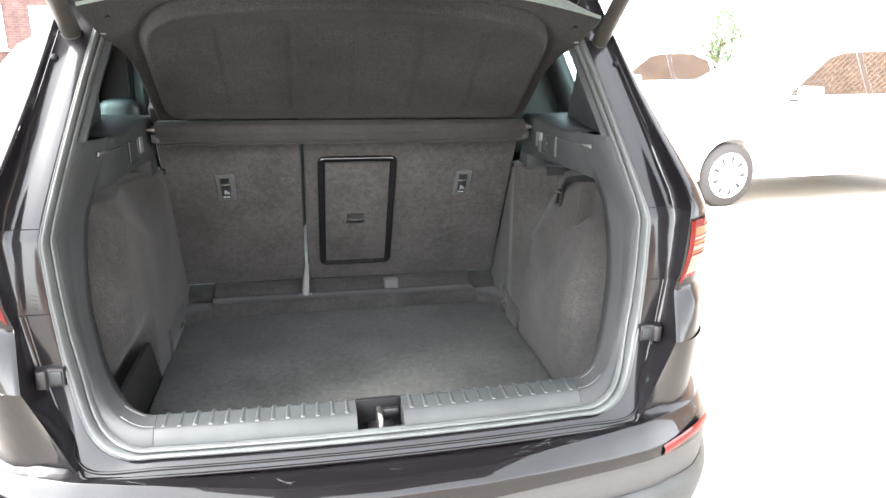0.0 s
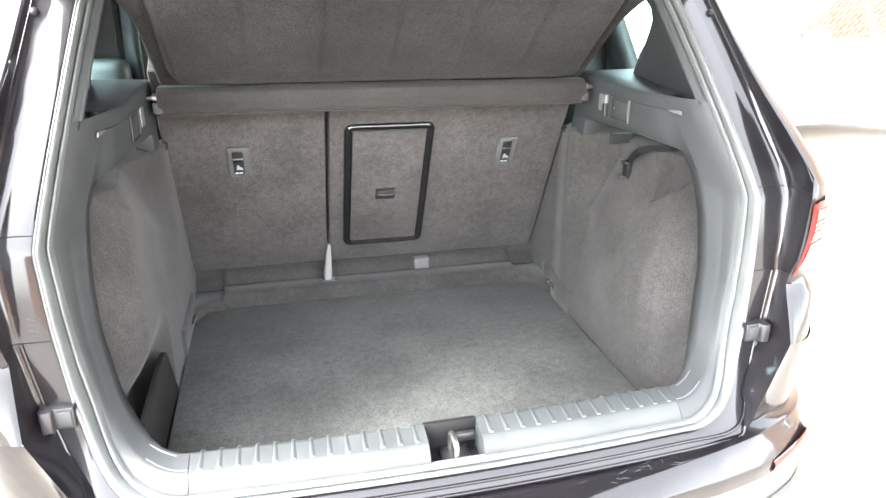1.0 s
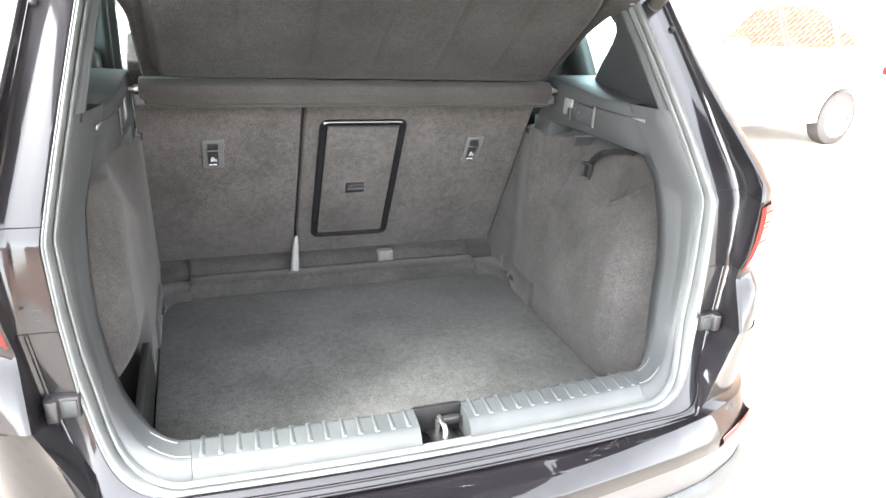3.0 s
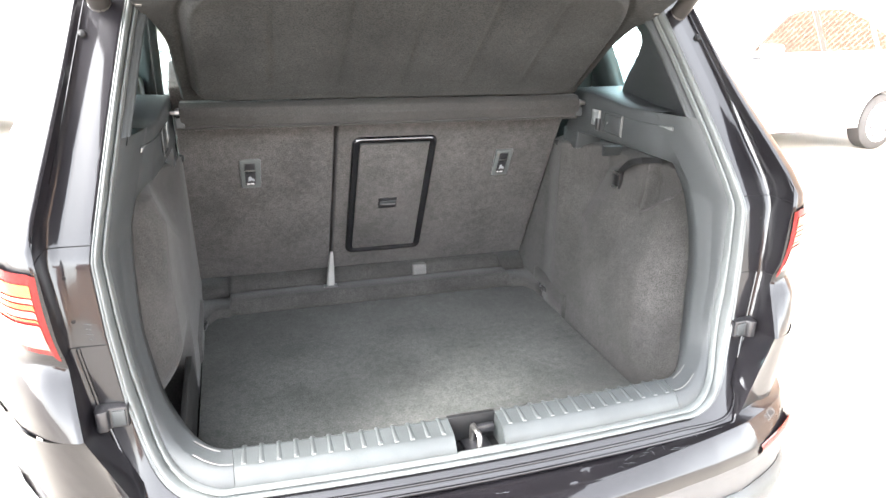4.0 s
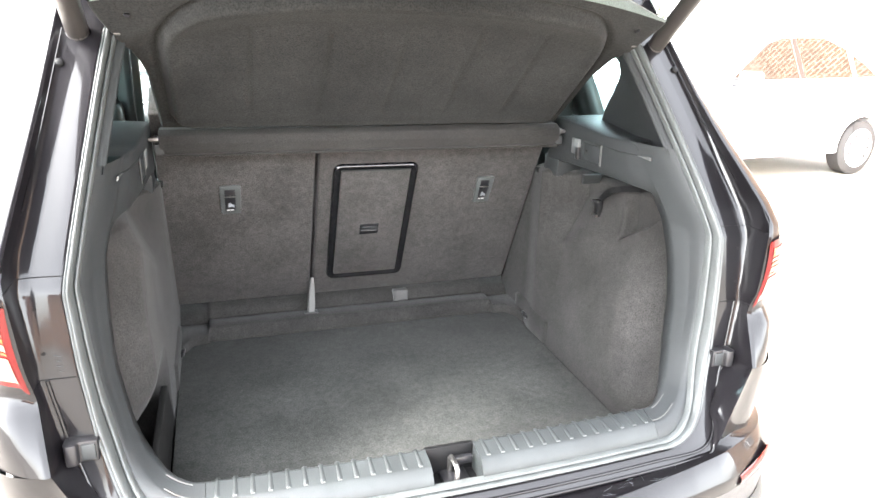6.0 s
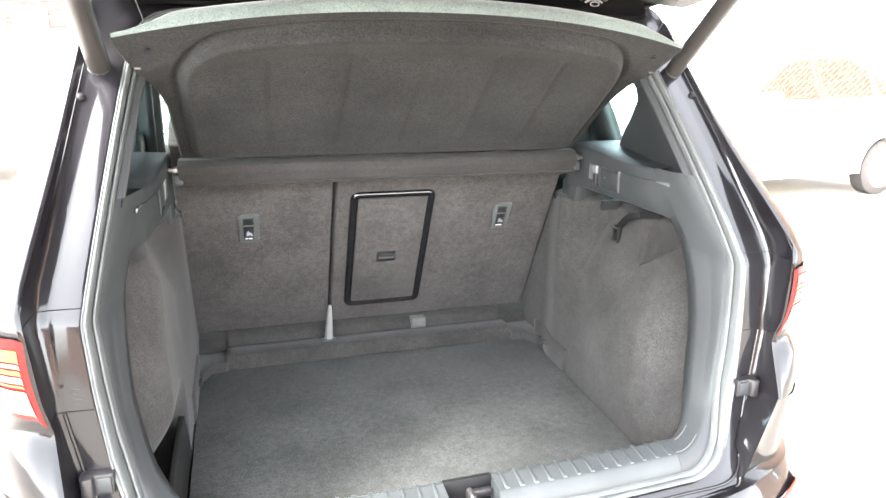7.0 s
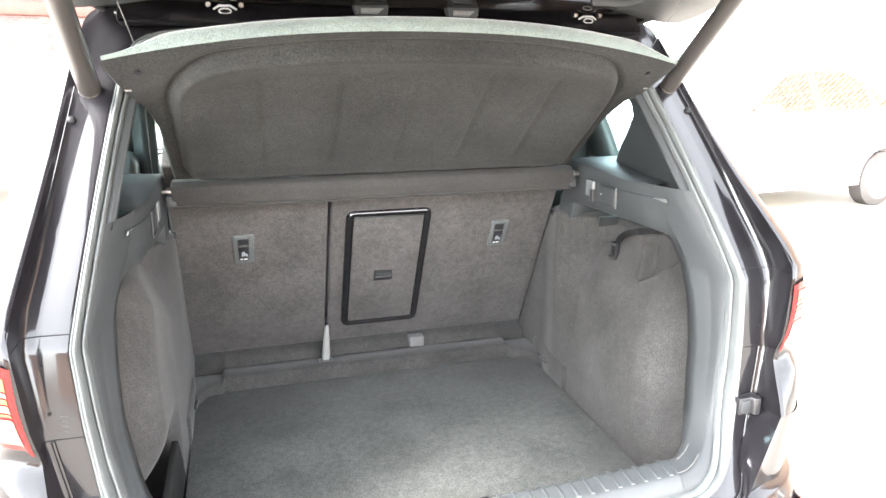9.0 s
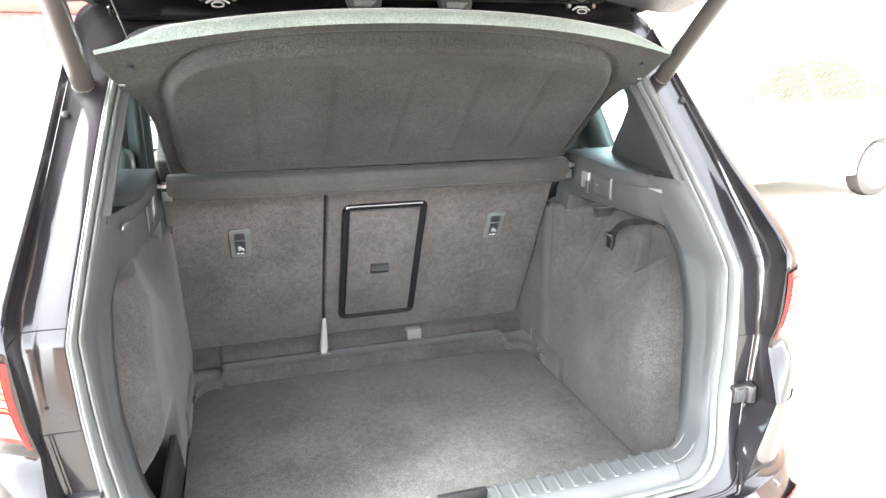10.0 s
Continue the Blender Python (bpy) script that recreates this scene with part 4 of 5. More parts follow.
CORNER = rounded([(a, b, 0.2) for a, b in ((0.540, -0.086), (0.571, -0.056), (0.61, -0.045), (0.648, -0.030), (0.694, -0.022), (0.742, 0.020), (0.792, 0.112), (0.852, 0.216), (0.892, 0.37), (0.91, 0.60))], 4)


def corner_row(z, sgn):
    """The lower corner of the body at height z: from the opening's edge along CORNER, drawn in a little towards the bumper."""
    ex, ey = edge_lerp(z)
    k = max(0.0, (0.825 - z) / 0.16)
    line = [Vector((ex, ey))] + [Vector((a - 0.008 * k, b + 0.012 * k)) for a, b in CORNER if a > ex + 0.012]
    ln = [0.0]
    for p, q in zip(line, line[1:]):
        ln.append(ln[-1] + (q - p).length)
    tab_x, tab_y = [(u, p.x) for u, p in zip(ln, line)], [(u, p.y) for u, p in zip(ln, line)]
    return [(sgn * lerp_table(tab_x, u), lerp_table(tab_y, u), z) for u in (ln[-1] * t ** 1.4 for t in np.linspace(0, 1, 26))]


WHEELS = ((0.86, 0.345), (3.49, 0.345))
for sgn in (-1, 1):
    # quarter panel from the edge of the opening, with its pillar
    zs = [0.8185, 0.83, 0.845, 0.86, 0.88, 0.90, 0.915, 0.926, 0.936, 0.948, 0.965, 1.0, 1.04, 1.08, 1.11, 1.15, 1.2, 1.25, 1.3, 1.35, 1.4, 1.45, 1.5, 1.56]
    rows = [plan(z, sgn) for z in zs]
    rows = [r + [(sgn * waist(z), 0.80, z)] for r, z in zip(rows, zs)]
    n = len(rows[0])
    v, f = rings_mesh(rows, False, lambda q: (1.10 < sum(p.z for p in q) / 4 < 1.48 and sum(p.y for p in q) / 4 > max(lean(sum(p.z for p in q) / 4) + 0.30, 0.57 + 0.10 * (sum(p.z for p in q) / 4 - 1.10) / 0.38)) or any((p.y - 0.86) ** 2 + (p.z - 0.345) ** 2 < 0.36 ** 2 for p in q))
    quarter = part("quarter_panel", mesh("quarter_panel", v, f if sgn < 0 else [q[::-1] for q in f], PAINT), parent=estate, label="glossy black rear quarter panel")
    # bumper corner below it
    zs = [0.652, 0.662, 0.674, 0.69, 0.71, 0.74, 0.77, 0.795, 0.810, 0.8155, 0.8178]
    rows = [corner_row(z, sgn) for z in zs]
    v, f = rings_mesh(rows)
    part("bumper_corner", mesh("bumper_corner", v, f if sgn < 0 else [q[::-1] for q in f], PAINT), parent=estate)
    # flank with doors, wing
    ys = np.linspace(0.80, 4.05, 66)
    zs2 = [0.25, 0.35, 0.45, 0.55, 0.65, 0.75, 0.85, 0.95, 1.02, 1.08]
    rows = []
    for z in zs2:
        row = []
        for y in ys:
            nose = ramp(3.2, 4.1, y)
            zz = min(z, 1.08 - 0.14 * ramp(2.9, 3.9, y) - 0.10 * ramp(3.8, 4.1, y))
            row.append((sgn * (waist(zz) - 0.20 * nose * nose), float(y), zz))
        rows.append(row)
    v, f = rings_mesh(rows, False, lambda q: any((p.y - wy) ** 2 + (p.z - wz) ** 2 < 0.36 ** 2 for p in q for wy, wz in WHEELS))
    part("flank", mesh("flank", v, f if sgn < 0 else [q[::-1] for q in f], PAINT), parent=estate)
    for wy, wz in WHEELS:
        arch = part("arch_trim", tube([(sgn * 0.905, wy + 0.37 * math.cos(a), wz + 0.37 * math.sin(a)) for a in np.linspace(-0.2, math.pi + 0.2, 22)], 0.022, 8), TEXPL, estate)
        ty = part("wheel", tube([(sgn * 0.70, wy, wz), (sgn * 0.705, wy, wz), (sgn * 0.88, wy, wz), (sgn * 0.89, wy, wz)], [0.29, 0.335, 0.335, 0.30], 32), TYRE, estate)
        rim = part("rim", tube([(sgn * 0.80, wy, wz), (sgn * 0.893, wy, wz)], [0.19, 0.225], 28), ALLOY, ty)
        part("hub", tube([(sgn * 0.88, wy, wz), (sgn * 0.90, wy, wz)], [0.06, 0.05], 14), ALLOY, ty)
    # tail lamp round the corner
    rows = []
    for t in np.linspace(0, 1, 9):
        row = []
        lo_pts, hi_pts = plan(0.940, sgn), plan(1.076, sgn)
        m = 15
        for i in range(m):
            a, b = Vector(lo_pts[i]), Vector(hi_pts[i])
            b.z = 1.076 + 0.02 * (i / m)
            a.z = 0.934 + 0.05 * (i / m)
            p = a.lerp(b, t)
            bulge = 0.008 * math.sin(math.pi * min(1, max(0, t * 0.9 + 0.05))) + 0.004
            nrm = Vector((sgn * 0.35 + sgn * 0.6 * i / m, -0.95 + 0.8 * i / m, 0)).normalized()
            row.append(tuple(p + nrm * bulge))
        rows.append(row)
    v, f = rings_mesh(rows)
    lamp = part("tail_lamp", mesh("tail_lamp", v, f if sgn < 0 else [q[::-1] for q in f], REDLENS), parent=estate, label="red tail lamp with clear and amber bands")
    for t0, t1, mtl, nm in ((0.08, 0.40, CLEARLENS, "clear_band"), (0.44, 0.47, AMBER, "amber_band"), (0.49, 0.57, CLEARLENS, "clear_band"), (0.59, 0.65, AMBER, "amber_band"), (0.67, 0.72, CLEARLENS, "clear_band"), (0.74, 0.88, AMBER, "amber_band")):
        band = []
        for t in (t0, (t0 + t1) / 2, t1):
            k = min(7, int(t * 8))
            fr = t * 8 - k
            band.append([tuple(Vector(rows[k][i]).lerp(Vector(rows[k + 1][i]), fr) + 0.0016 * Vector((sgn * (0.35 + 0.6 * i / 15), -0.95 + 0.8 * i / 15, 0)).normalized()) for i in range(3, 15)])
        v, f = rings_mesh(band)
        part(nm, mesh(nm, v, f if sgn < 0 else [q[::-1] for q in f], mtl), parent=lamp)
    # side windows and pillars
    def glass_at(y, z):
        return (sgn * (waist(z) - 0.006), y, z)
    for y0, y1, mtl, nm in ((0.58, 0.88, PRIVACY, "quarter_window"), (1.06, 1.86, PRIVACY, "side_window"), (1.96, 2.62, GLASS, "side_window")):
        r0 = [glass_at(y0 + 0.10 * (z - 1.10) / 0.38 * (1 if y0 < 1 else 0), z) for z in np.linspace(1.10, 1.48, 5)]
        r1 = [glass_at(y1 - (0.38 * (z - 1.10) / 0.38 if y0 > 1.9 else 0), z) for z in np.linspace(1.10, 1.48, 5)]
        v, f = rings_mesh([r0, r1])
        gl = part(nm, mesh(nm, v, f, mtl), parent=estate)
        gl.visible_shadow = mtl is PRIVACY
    for y0, y1, y2, y3 in ((0.88, 1.06, 0.88, 1.06), (1.86, 1.96, 1.86, 1.96), (2.62, 2.75, 2.24, 2.36)):
        rows = [[(sgn * (waist(z) - d), a + (c - a) * (z - 1.08) / 0.44, z) for a, c, d in ((y0, y2, 0.0), (y1, y3, 0.0), (y1, y3, 0.05), (y0, y2, 0.05))] for z in np.linspace(1.08, 1.52, 5)]
        v, f = rings_mesh(rows, True)
        part("pillar", mesh("pillar", v, f, CABIN), parent=estate)
    if sgn > 0:
        part("pillar_cover", prism(rounded([(0.535, 1.00, 0.02), (0.60, 0.965, 0.03), (0.74, 0.97, 0.01), (0.74, 1.07, 0.01), (0.56, 1.06, 0.02)], 3, True), 1.10, 1.56, 0.0, "z"), CABIN, estate)
    else:
        part("pillar_cover", prism(rounded([(-0.558, 1.00, 0.012), (-0.590, 0.975, 0.012), (-0.618, 0.985, 0.008), (-0.618, 1.05, 0.01), (-0.561, 1.05, 0.012)], 3, True), 1.10, 1.56, 0.0, "z"), CABIN, estate)
        part("pillar_backing", box(-0.76, -0.619, 0.99, 1.03, 1.10, 1.56, 0.004), PILLARPL, estate)
        part("window_seal", tube([(-0.632, 0.985, 1.12), (-0.630, 0.985, 1.34), (-0.622, 0.985, 1.54)], 0.004, 8), DARKPL, estate)
        part("belt_guide", box(-0.70, -0.600, 0.87, 0.975, 1.10, 1.283, 0.028, 3), CABIN, estate, "rounded grey belt guide beside the rear seat")
    part("belt_webbing", box(-0.002, 0.002, 0.955, 0.965, 1.08, 1.54, m=Matrix.Translation((sgn * 0.575, 0, 0))), DARKPL, estate)
    rail = part("roof_rail", tube([(sgn * 0.63, y, 1.655 - 0.03 * ((y - 1.5) / 1.0) ** 2) for y in np.linspace(0.6, 2.3, 12)], 0.014, 8), DARKPL, estate)

# roof skin and lining, bonnet, windscreen
rows = []
for y in np.linspace(0.44, 2.30, 24):
    h = 1.625 - 0.05 * ramp(1.6, 2.4, y) + 0.01 * ramp(0.45, 1.0, y)
    rows.append([(x, float(y), h - 0.055 * (abs(x) / 0.66) ** 3) for x in np.linspace(-1, 1, 21) * 0.665 * (0.83 + 0.17 * ramp(0.44, 0.95, y))])
v, f = rings_mesh(rows)
roof = part("roof", mesh("roof", v, f, PAINT), parent=estate)
roof.modifiers.new("solid", "SOLIDIFY").thickness = 0.012
rows = [[(p[0] * 0.97, p[1] + 0.03, p[2] - 0.05) for p in r] for r in rows]
v, f = rings_mesh(rows)
part("roof_lining", mesh("roof_lining", v, f, HEADLINE), parent=estate)
v, f = rings_mesh([[(x * (0.66 + 0.14 * t), 2.30 + 0.82 * t + 0.0 - 0.08 * abs(x) ** 2 * t, 1.575 - 0.49 * t - 0.02 * x * x) for x in np.linspace(-1, 1, 13)] for t in np.linspace(0, 1, 6)])
ws = part("windscreen", mesh("windscreen", v, f, GLASS), parent=estate)
ws.visible_shadow = False
v, f = rings_mesh([[(x * (0.86 - 0.16 * ramp(0.4, 1, t)), 3.05 + 1.0 * t - 0.12 * x * x * t, 1.075 - 0.10 * t - 0.10 * t ** 4 - 0.02 * x * x) for x in np.linspace(-1, 1, 13)] for t in np.linspace(0, 1, 10)])
part("bonnet", mesh("bonnet", v, f, PAINT), parent=estate)
v, f = rings_mesh([[(x * 0.72, 4.05 + 0.16 * (1 - x * x) * (1 if z > 0.3 else 0.8), z) for x in np.linspace(-1, 1, 13)] for z in (0.22, 0.4, 0.6, 0.75, 0.88)])
part("front_bumper", mesh("front_bumper", v, f, PAINT), parent=estate)
part("underbody", box(-0.80, 0.80, 0.02, 4.0, 0.22, 0.28, 0.02), TEXPL, estate)
# D-pillar lining between ledge and roof, seen from inside
for sgn in (-1, 1):
    rows = []
    for z in np.linspace(1.224, 1.54, 13):
        y0 = lean(z) + 0.045
        y1 = max(y0 + 0.06, lerp_table([(1.22, 0.64), (1.29, 0.585), (1.34, 0.53), (1.395, 0.49), (1.43, 0.52), (1.56, 0.80)], z))
        xr = lerp_table([(1.2, 0.556), (1.30, 0.532), (1.42, 0.505), (1.54, 0.476)], z)
        edge = sorted((p for p in C_TRIM[:HALF] if p[0] > 0.3 and p[2] > 0.9), key=lambda p: p[2])
        xt, yt = lerp_table([(p[2], p[0]) for p in edge], z), lerp_table([(p[2], p[1]) for p in edge], z)
        rows.append([(sgn * (xt - 0.011), yt + 0.012, z), (sgn * (xt + 0.004), yt + 0.045, z), (sgn * (xr + 0.062), (y0 + y1) / 2, z), (sgn * (xr + 0.075), y1 - 0.02, z), (sgn * (xr + 0.085), y1, z), (sgn * (xr + 0.13), y1 + 0.006, z)])
    v, f = rings_mesh(rows)
    part("pillar_lining", mesh("pillar_lining", v, f if sgn > 0 else [q[::-1] for q in f], PILLARPL), parent=estate, label="dark plastic lining of the rear pillar")

# unseen fillers added to stop light leaking in under and beside the boot
part("tub_filler", box(-0.74, 0.74, 0.06, 1.05, 0.42, 0.548, 0.02), TEXPL, estate)
for sgn in (-1, 1):
    part("quarter_filler", box(-0.004, 0.004, 0.30, 1.0, 0.45, 1.225, m=Matrix.Translation((sgn * 0.735, 0, 0))), CABIN, estate)
    part("seat_side_filler", box(-0.06, 0.06, 0.99, 1.03, 0.50, 1.12, 0.0, m=Matrix.Translation((sgn * 0.60, 0, 0))), CABIN, estate)

# ---------- rear bumper ----------
def bumper_band(name, rows_dz, material, parent, label="", x_from=0.0, x_to=2.0):
    rows = []
    for d, z, corner in rows_dz:
        base = bumper_plan(0.0)
        half = []
        zz = []
        for i, (a0, b0) in enumerate(base):
            k = ramp(0.545, 0.60, a0)
            e = d + (0.62 * (0.0175 - d) * k if d < 0.0175 else 0.0)      # the loading edge narrows round the corner
            q = bumper_plan(e)[i]
            half.append(q)
            zz.append(z + corner * ramp(0.10, 0.62, abs(q[0])) + (0.35 * (0.0175 - d) * k if d < 0.0175 else 0.0))
        right = [(a, b, h) for (a, b), h in zip(half, zz)]
        rows.append([(-a, b, h) for a, b, h in right[:0:-1]] + right)
    v, f = rings_mesh(rows, False, (lambda q: not x_from <= abs(sum(p.x for p in q) / 4) <= x_to) if x_from or x_to < 2 else None)
    return part(name, mesh(name, v, [q[::-1] for q in f], material), parent=parent, label=label)


bumper = bumper_band("rear_bumper", [(0.0175, 0.622, 0.030), (0.0195, 0.6212, 0.029), (0.032, 0.6150, 0.014), (0.0445, 0.6070, 0.0), (0.0465, 0.6045, -0.002), (0.0475, 0.600, -0.002), (0.0480, 0.584, 0.006), (0.0465, 0.567, 0.010)], PAINT, estate, "glossy black bumper with scratches on its loading edge")
bumper_band("loading_edge", [(-0.036, 0.636, 0.010), (-0.030, 0.633, 0.012), (-0.012, 0.6275, 0.020), (0.010, 0.6240, 0.026), (0.0155, 0.6228, 0.029), (0.0175, 0.622, 0.030)], PAINT, bumper, "", 0.0, 2.0)
bumper_band("bumper_insert", [(0.0455, 0.570, 0.010), (0.0440, 0.567, 0.010), (0.044, 0.545, 0.008), (0.042, 0.515, 0.004), (0.039, 0.498, 0.0)], TEXPL, bumper, "dark textured bumper insert")
bumper_band("bumper_lip", [(0.041, 0.500, 0.0), (0.050, 0.494, 0.0), (0.056, 0.47, 0.0), (0.053, 0.44, 0.0), (0.044, 0.40, 0.0), (0.025, 0.33, 0.0), (0.0, 0.27, 0.0)], SILLPL, bumper, "grey lower bumper lip")
# the corner of the bumper below the lamps
for sgn in (-1, 1):
    refl = []
    for d, z in ((0.048, 0.572), (0.053, 0.580), (0.053, 0.592), (0.048, 0.600)):
        refl.append([(sgn * a, b, z + 0.03 * ramp(0.56, 0.80, a) + (0.02 * ramp(0.55, 0.62, a) - 0.02 if z > 0.6 else 0)) for a, b in bumper_plan(d) if 0.585 < bumper_plan(0)[bumper_plan(d).index((a, b))][0] < 0.735])
    v, f = rings_mesh(refl)
    part("reflector", mesh("reflector", v, f if sgn < 0 else [q[::-1] for q in f], REDLENS), parent=bumper, label="red bumper reflector")
# scratches on the loading edge
rng = random.Random(4)
lip = sorted(bumper_plan(0.0))
for i in range(22):
    x = rng.uniform(0.26, 0.54) if i % 4 else rng.uniform(-0.5, 0.5)
    a, ln = rng.uniform(-1.3, 1.3), rng.uniform(0.006, 0.040)
    d0 = rng.uniform(-0.024, 0.010)
    pts = []
    for t in (0, 0.5, 1):
        u = x + ln * t * math.cos(a + 0.5 * t)
        d = max(-0.028, min(0.0155, d0 - 0.6 * ln * t * math.sin(a)))
        z = lerp_table([(-0.030, 0.633), (-0.012, 0.6275), (0.010, 0.6240), (0.0175, 0.622)], d) + lerp_table([(-0.030, 0.012), (-0.012, 0.020), (0.010, 0.026), (0.0175, 0.030)], d) * ramp(0.10, 0.62, abs(u))
        pts.append((u, lerp_table(lip, abs(u)) - d, z + 0.0003))
    part("scratch", tube(pts, rng.uniform(0.00010, 0.00020), 4), PRINT, bumper)

# ---------- raised tailgate ----------
part("roof_header", prism([(0.40, 1.570), (0.62, 1.548), (0.66, 1.60), (0.44, 1.622)], -0.545, 0.545, 0.006, "x"), PAINT, estate)
GLASS_M = pose(0, 0.505, 1.588) @ Matrix.Rotation(radians(180), 4, "Z") @ Matrix.Rotation(radians(17), 4, "X")
elbow = GLASS_M @ Vector((0, 0.64, 0))
LOWER_M = Matrix.Translation(elbow) @ Matrix.Rotation(radians(180), 4, "Z") @ Matrix.Rotation(radians(-14), 4, "X")


def gate_outline(rows, inset=0.0):
    right = [(w - inset, s) for w, s in rows]
    return [(a, b) for a, b in right] + [(-a, b) for a, b in reversed(right)]


def gate_piece(name, outline, z0, z1, bevel, material, m, parent, label=""):
    bm = prism(outline, z0, z1, bevel, "z")
    bmesh.ops.transform(bm, matrix=m, verts=bm.verts)
    return part(name, bm, material, parent, label)


FRAME = [(0.555, 0.0), (0.60, 0.06), (0.645, 0.16), (0.685, 0.30), (0.705, 0.46), (0.705, 0.645)]
gate = gate_piece("tailgate", gate_outline(FRAME), 0.0, 0.05, 0.010, PAINT, GLASS_M, estate, "glossy black tailgate raised on its struts")
gate_piece("gate_panel", rounded([(a, b, 0.06) for a, b in gate_outline([(0.705, -0.005), (0.69, 0.20), (0.60, 0.43)])], 4, True), -0.01, 0.05, 0.012, PAINT, LOWER_M, gate)
gate_piece("gate_glass", rounded([(a, b, 0.04) for a, b in gate_outline([(0.47, 0.10), (0.57, 0.50)])], 4, True), -0.006, -0.001, 0.0, WINGLASS, GLASS_M, gate)
gate_piece("gate_trim", rounded([(a, b, 0.05) for a, b in gate_outline([(0.62, 0.52), (0.64, 0.63)])], 4, True), -0.035, -0.002, 0.012, PLASTIC, GLASS_M, gate, "grey plastic inner trim of the tailgate")
gate_piece("gate_trim", rounded([(a, b, 0.06) for a, b in gate_outline([(0.63, 0.02), (0.61, 0.20), (0.50, 0.40)])], 4, True), -0.045, -0.011, 0.014, PLASTIC, LOWER_M, gate)
for sgn in (-1, 1):
    side = [(0.34, 0.19), (0.44, 0.160), (0.53, 0.120), (0.60, 0.100), (0.640, 0.100), (0.662, 0.15), (0.678, 0.30), (0.682, 0.51), (0.60, 0.51), (0.53, 0.30), (0.45, 0.19)]
    gate_piece("gate_side_trim", rounded([(sgn * a, b, 0.02) for a, b in side], 3, True), -0.030, -0.002, 0.010, PLASTIC, GLASS_M, gate)
    seam_pts = [GLASS_M @ Vector((sgn * (a - 0.012), b, -0.004)) for a, b in FRAME[:-1]]
    part("gate_seal", tube(seam_pts, 0.005, 8), RUBBER, gate)
part("gate_ridge", tube([GLASS_M @ Vector((x, 0.045, -0.002)) for x in np.linspace(-0.52, 0.52, 9)], 0.006, 8), PAINT, gate)
for x in (-0.355, 0.415):
    hg = part("gate_hinge", box(x - 0.034, x + 0.034, 0.430, 0.49, 1.592, 1.612, 0.004), MATTEPL, gate, "black gate hinge with a steel loop")
    # steel loop and eye, their lit look put into a pale colour
    part("hinge_loop", tube([(x - 0.020, 0.426, 1.578), (x - 0.020, 0.422, 1.598), (x - 0.010, 0.420, 1.604), (x + 0.010, 0.420, 1.604), (x + 0.020, 0.422, 1.598), (x + 0.020, 0.426, 1.578)], 0.0026, 8), LITSTEEL, hg)
    part("hinge_eye", tube([(x + 0.011 * math.cos(q), 0.416, 1.594 + 0.005 * math.sin(q)) for q in np.linspace(0, 2 * math.pi, 13)], 0.0016, 6), LITSTEEL, hg)
    for k in (-1, 1):
        part("hinge_bolt", tube([(x + k * 0.030, 0.418, 1.606), (x + k * 0.030, 0.430, 1.606)], [0.0045, 0.006], 8), STEEL, hg)
for x in (-0.075, 0.118):
    st = part("gate_stop", prism(rounded([(x - 0.032, 1.592, 0.003), (x + 0.032, 1.592, 0.003), (x + 0.036, 1.613, 0.005), (x - 0.036, 1.613, 0.005)], 3, True), 0.404, 0.440, 0.003, "y"), PLASTIC, gate, "grey rubber stop")
    # lighter plate on the stop: light falling on it is put into the colour
    part("stop_lit_face", prism([(x - 0.022, 1.595), (x + 0.012, 1.595), (x + 0.024, 1.606), (x - 0.022, 1.606)], 0.400, 0.405, 0.001, "y"), BRACKET, st)

# ---------- cabin ----------
def headrest(x, y, z):
    return box(x - 0.13, x + 0.13, y - 0.05, y + 0.05, z - 0.09, z + 0.09, 0.035, 3)


for x in (-0.36, 0.36):
    fs = part("front_seat", box(x - 0.25, x + 0.25, 1.95, 2.12, 0.60, 1.22, 0.06, 3, ), SEATCLOTH, estate)
    part("headrest", headrest(x, 2.02, 1.34), SEATCLOTH, fs)
    part("rear_headrest", headrest(x * 1.05, 0.86, 1.30), SEATCLOTH, estate)
part("cabin_floor", box(-0.80, 0.80, 1.0, 3.0, 0.30, 0.34), CABIN, estate)
part("dashboard", box(-0.78, 0.78, 2.70, 3.05, 0.75, 1.06, 0.06, 3), CABIN, estate)
for sgn in (-1, 1):
    part("door_lining", box(-0.02, 0.02, 0.98, 2.75, 0.34, 1.10, 0.01, m=Matrix.Translation((sgn * 0.82, 0, 0))), CABIN, estate)
    part("rear_side_lining", box(-0.02, 0.02, 0.62, 0.98, 0.60, 1.12, 0.01, m=Matrix.Translation((sgn * 0.76, 0, 0))), CABIN, estate)

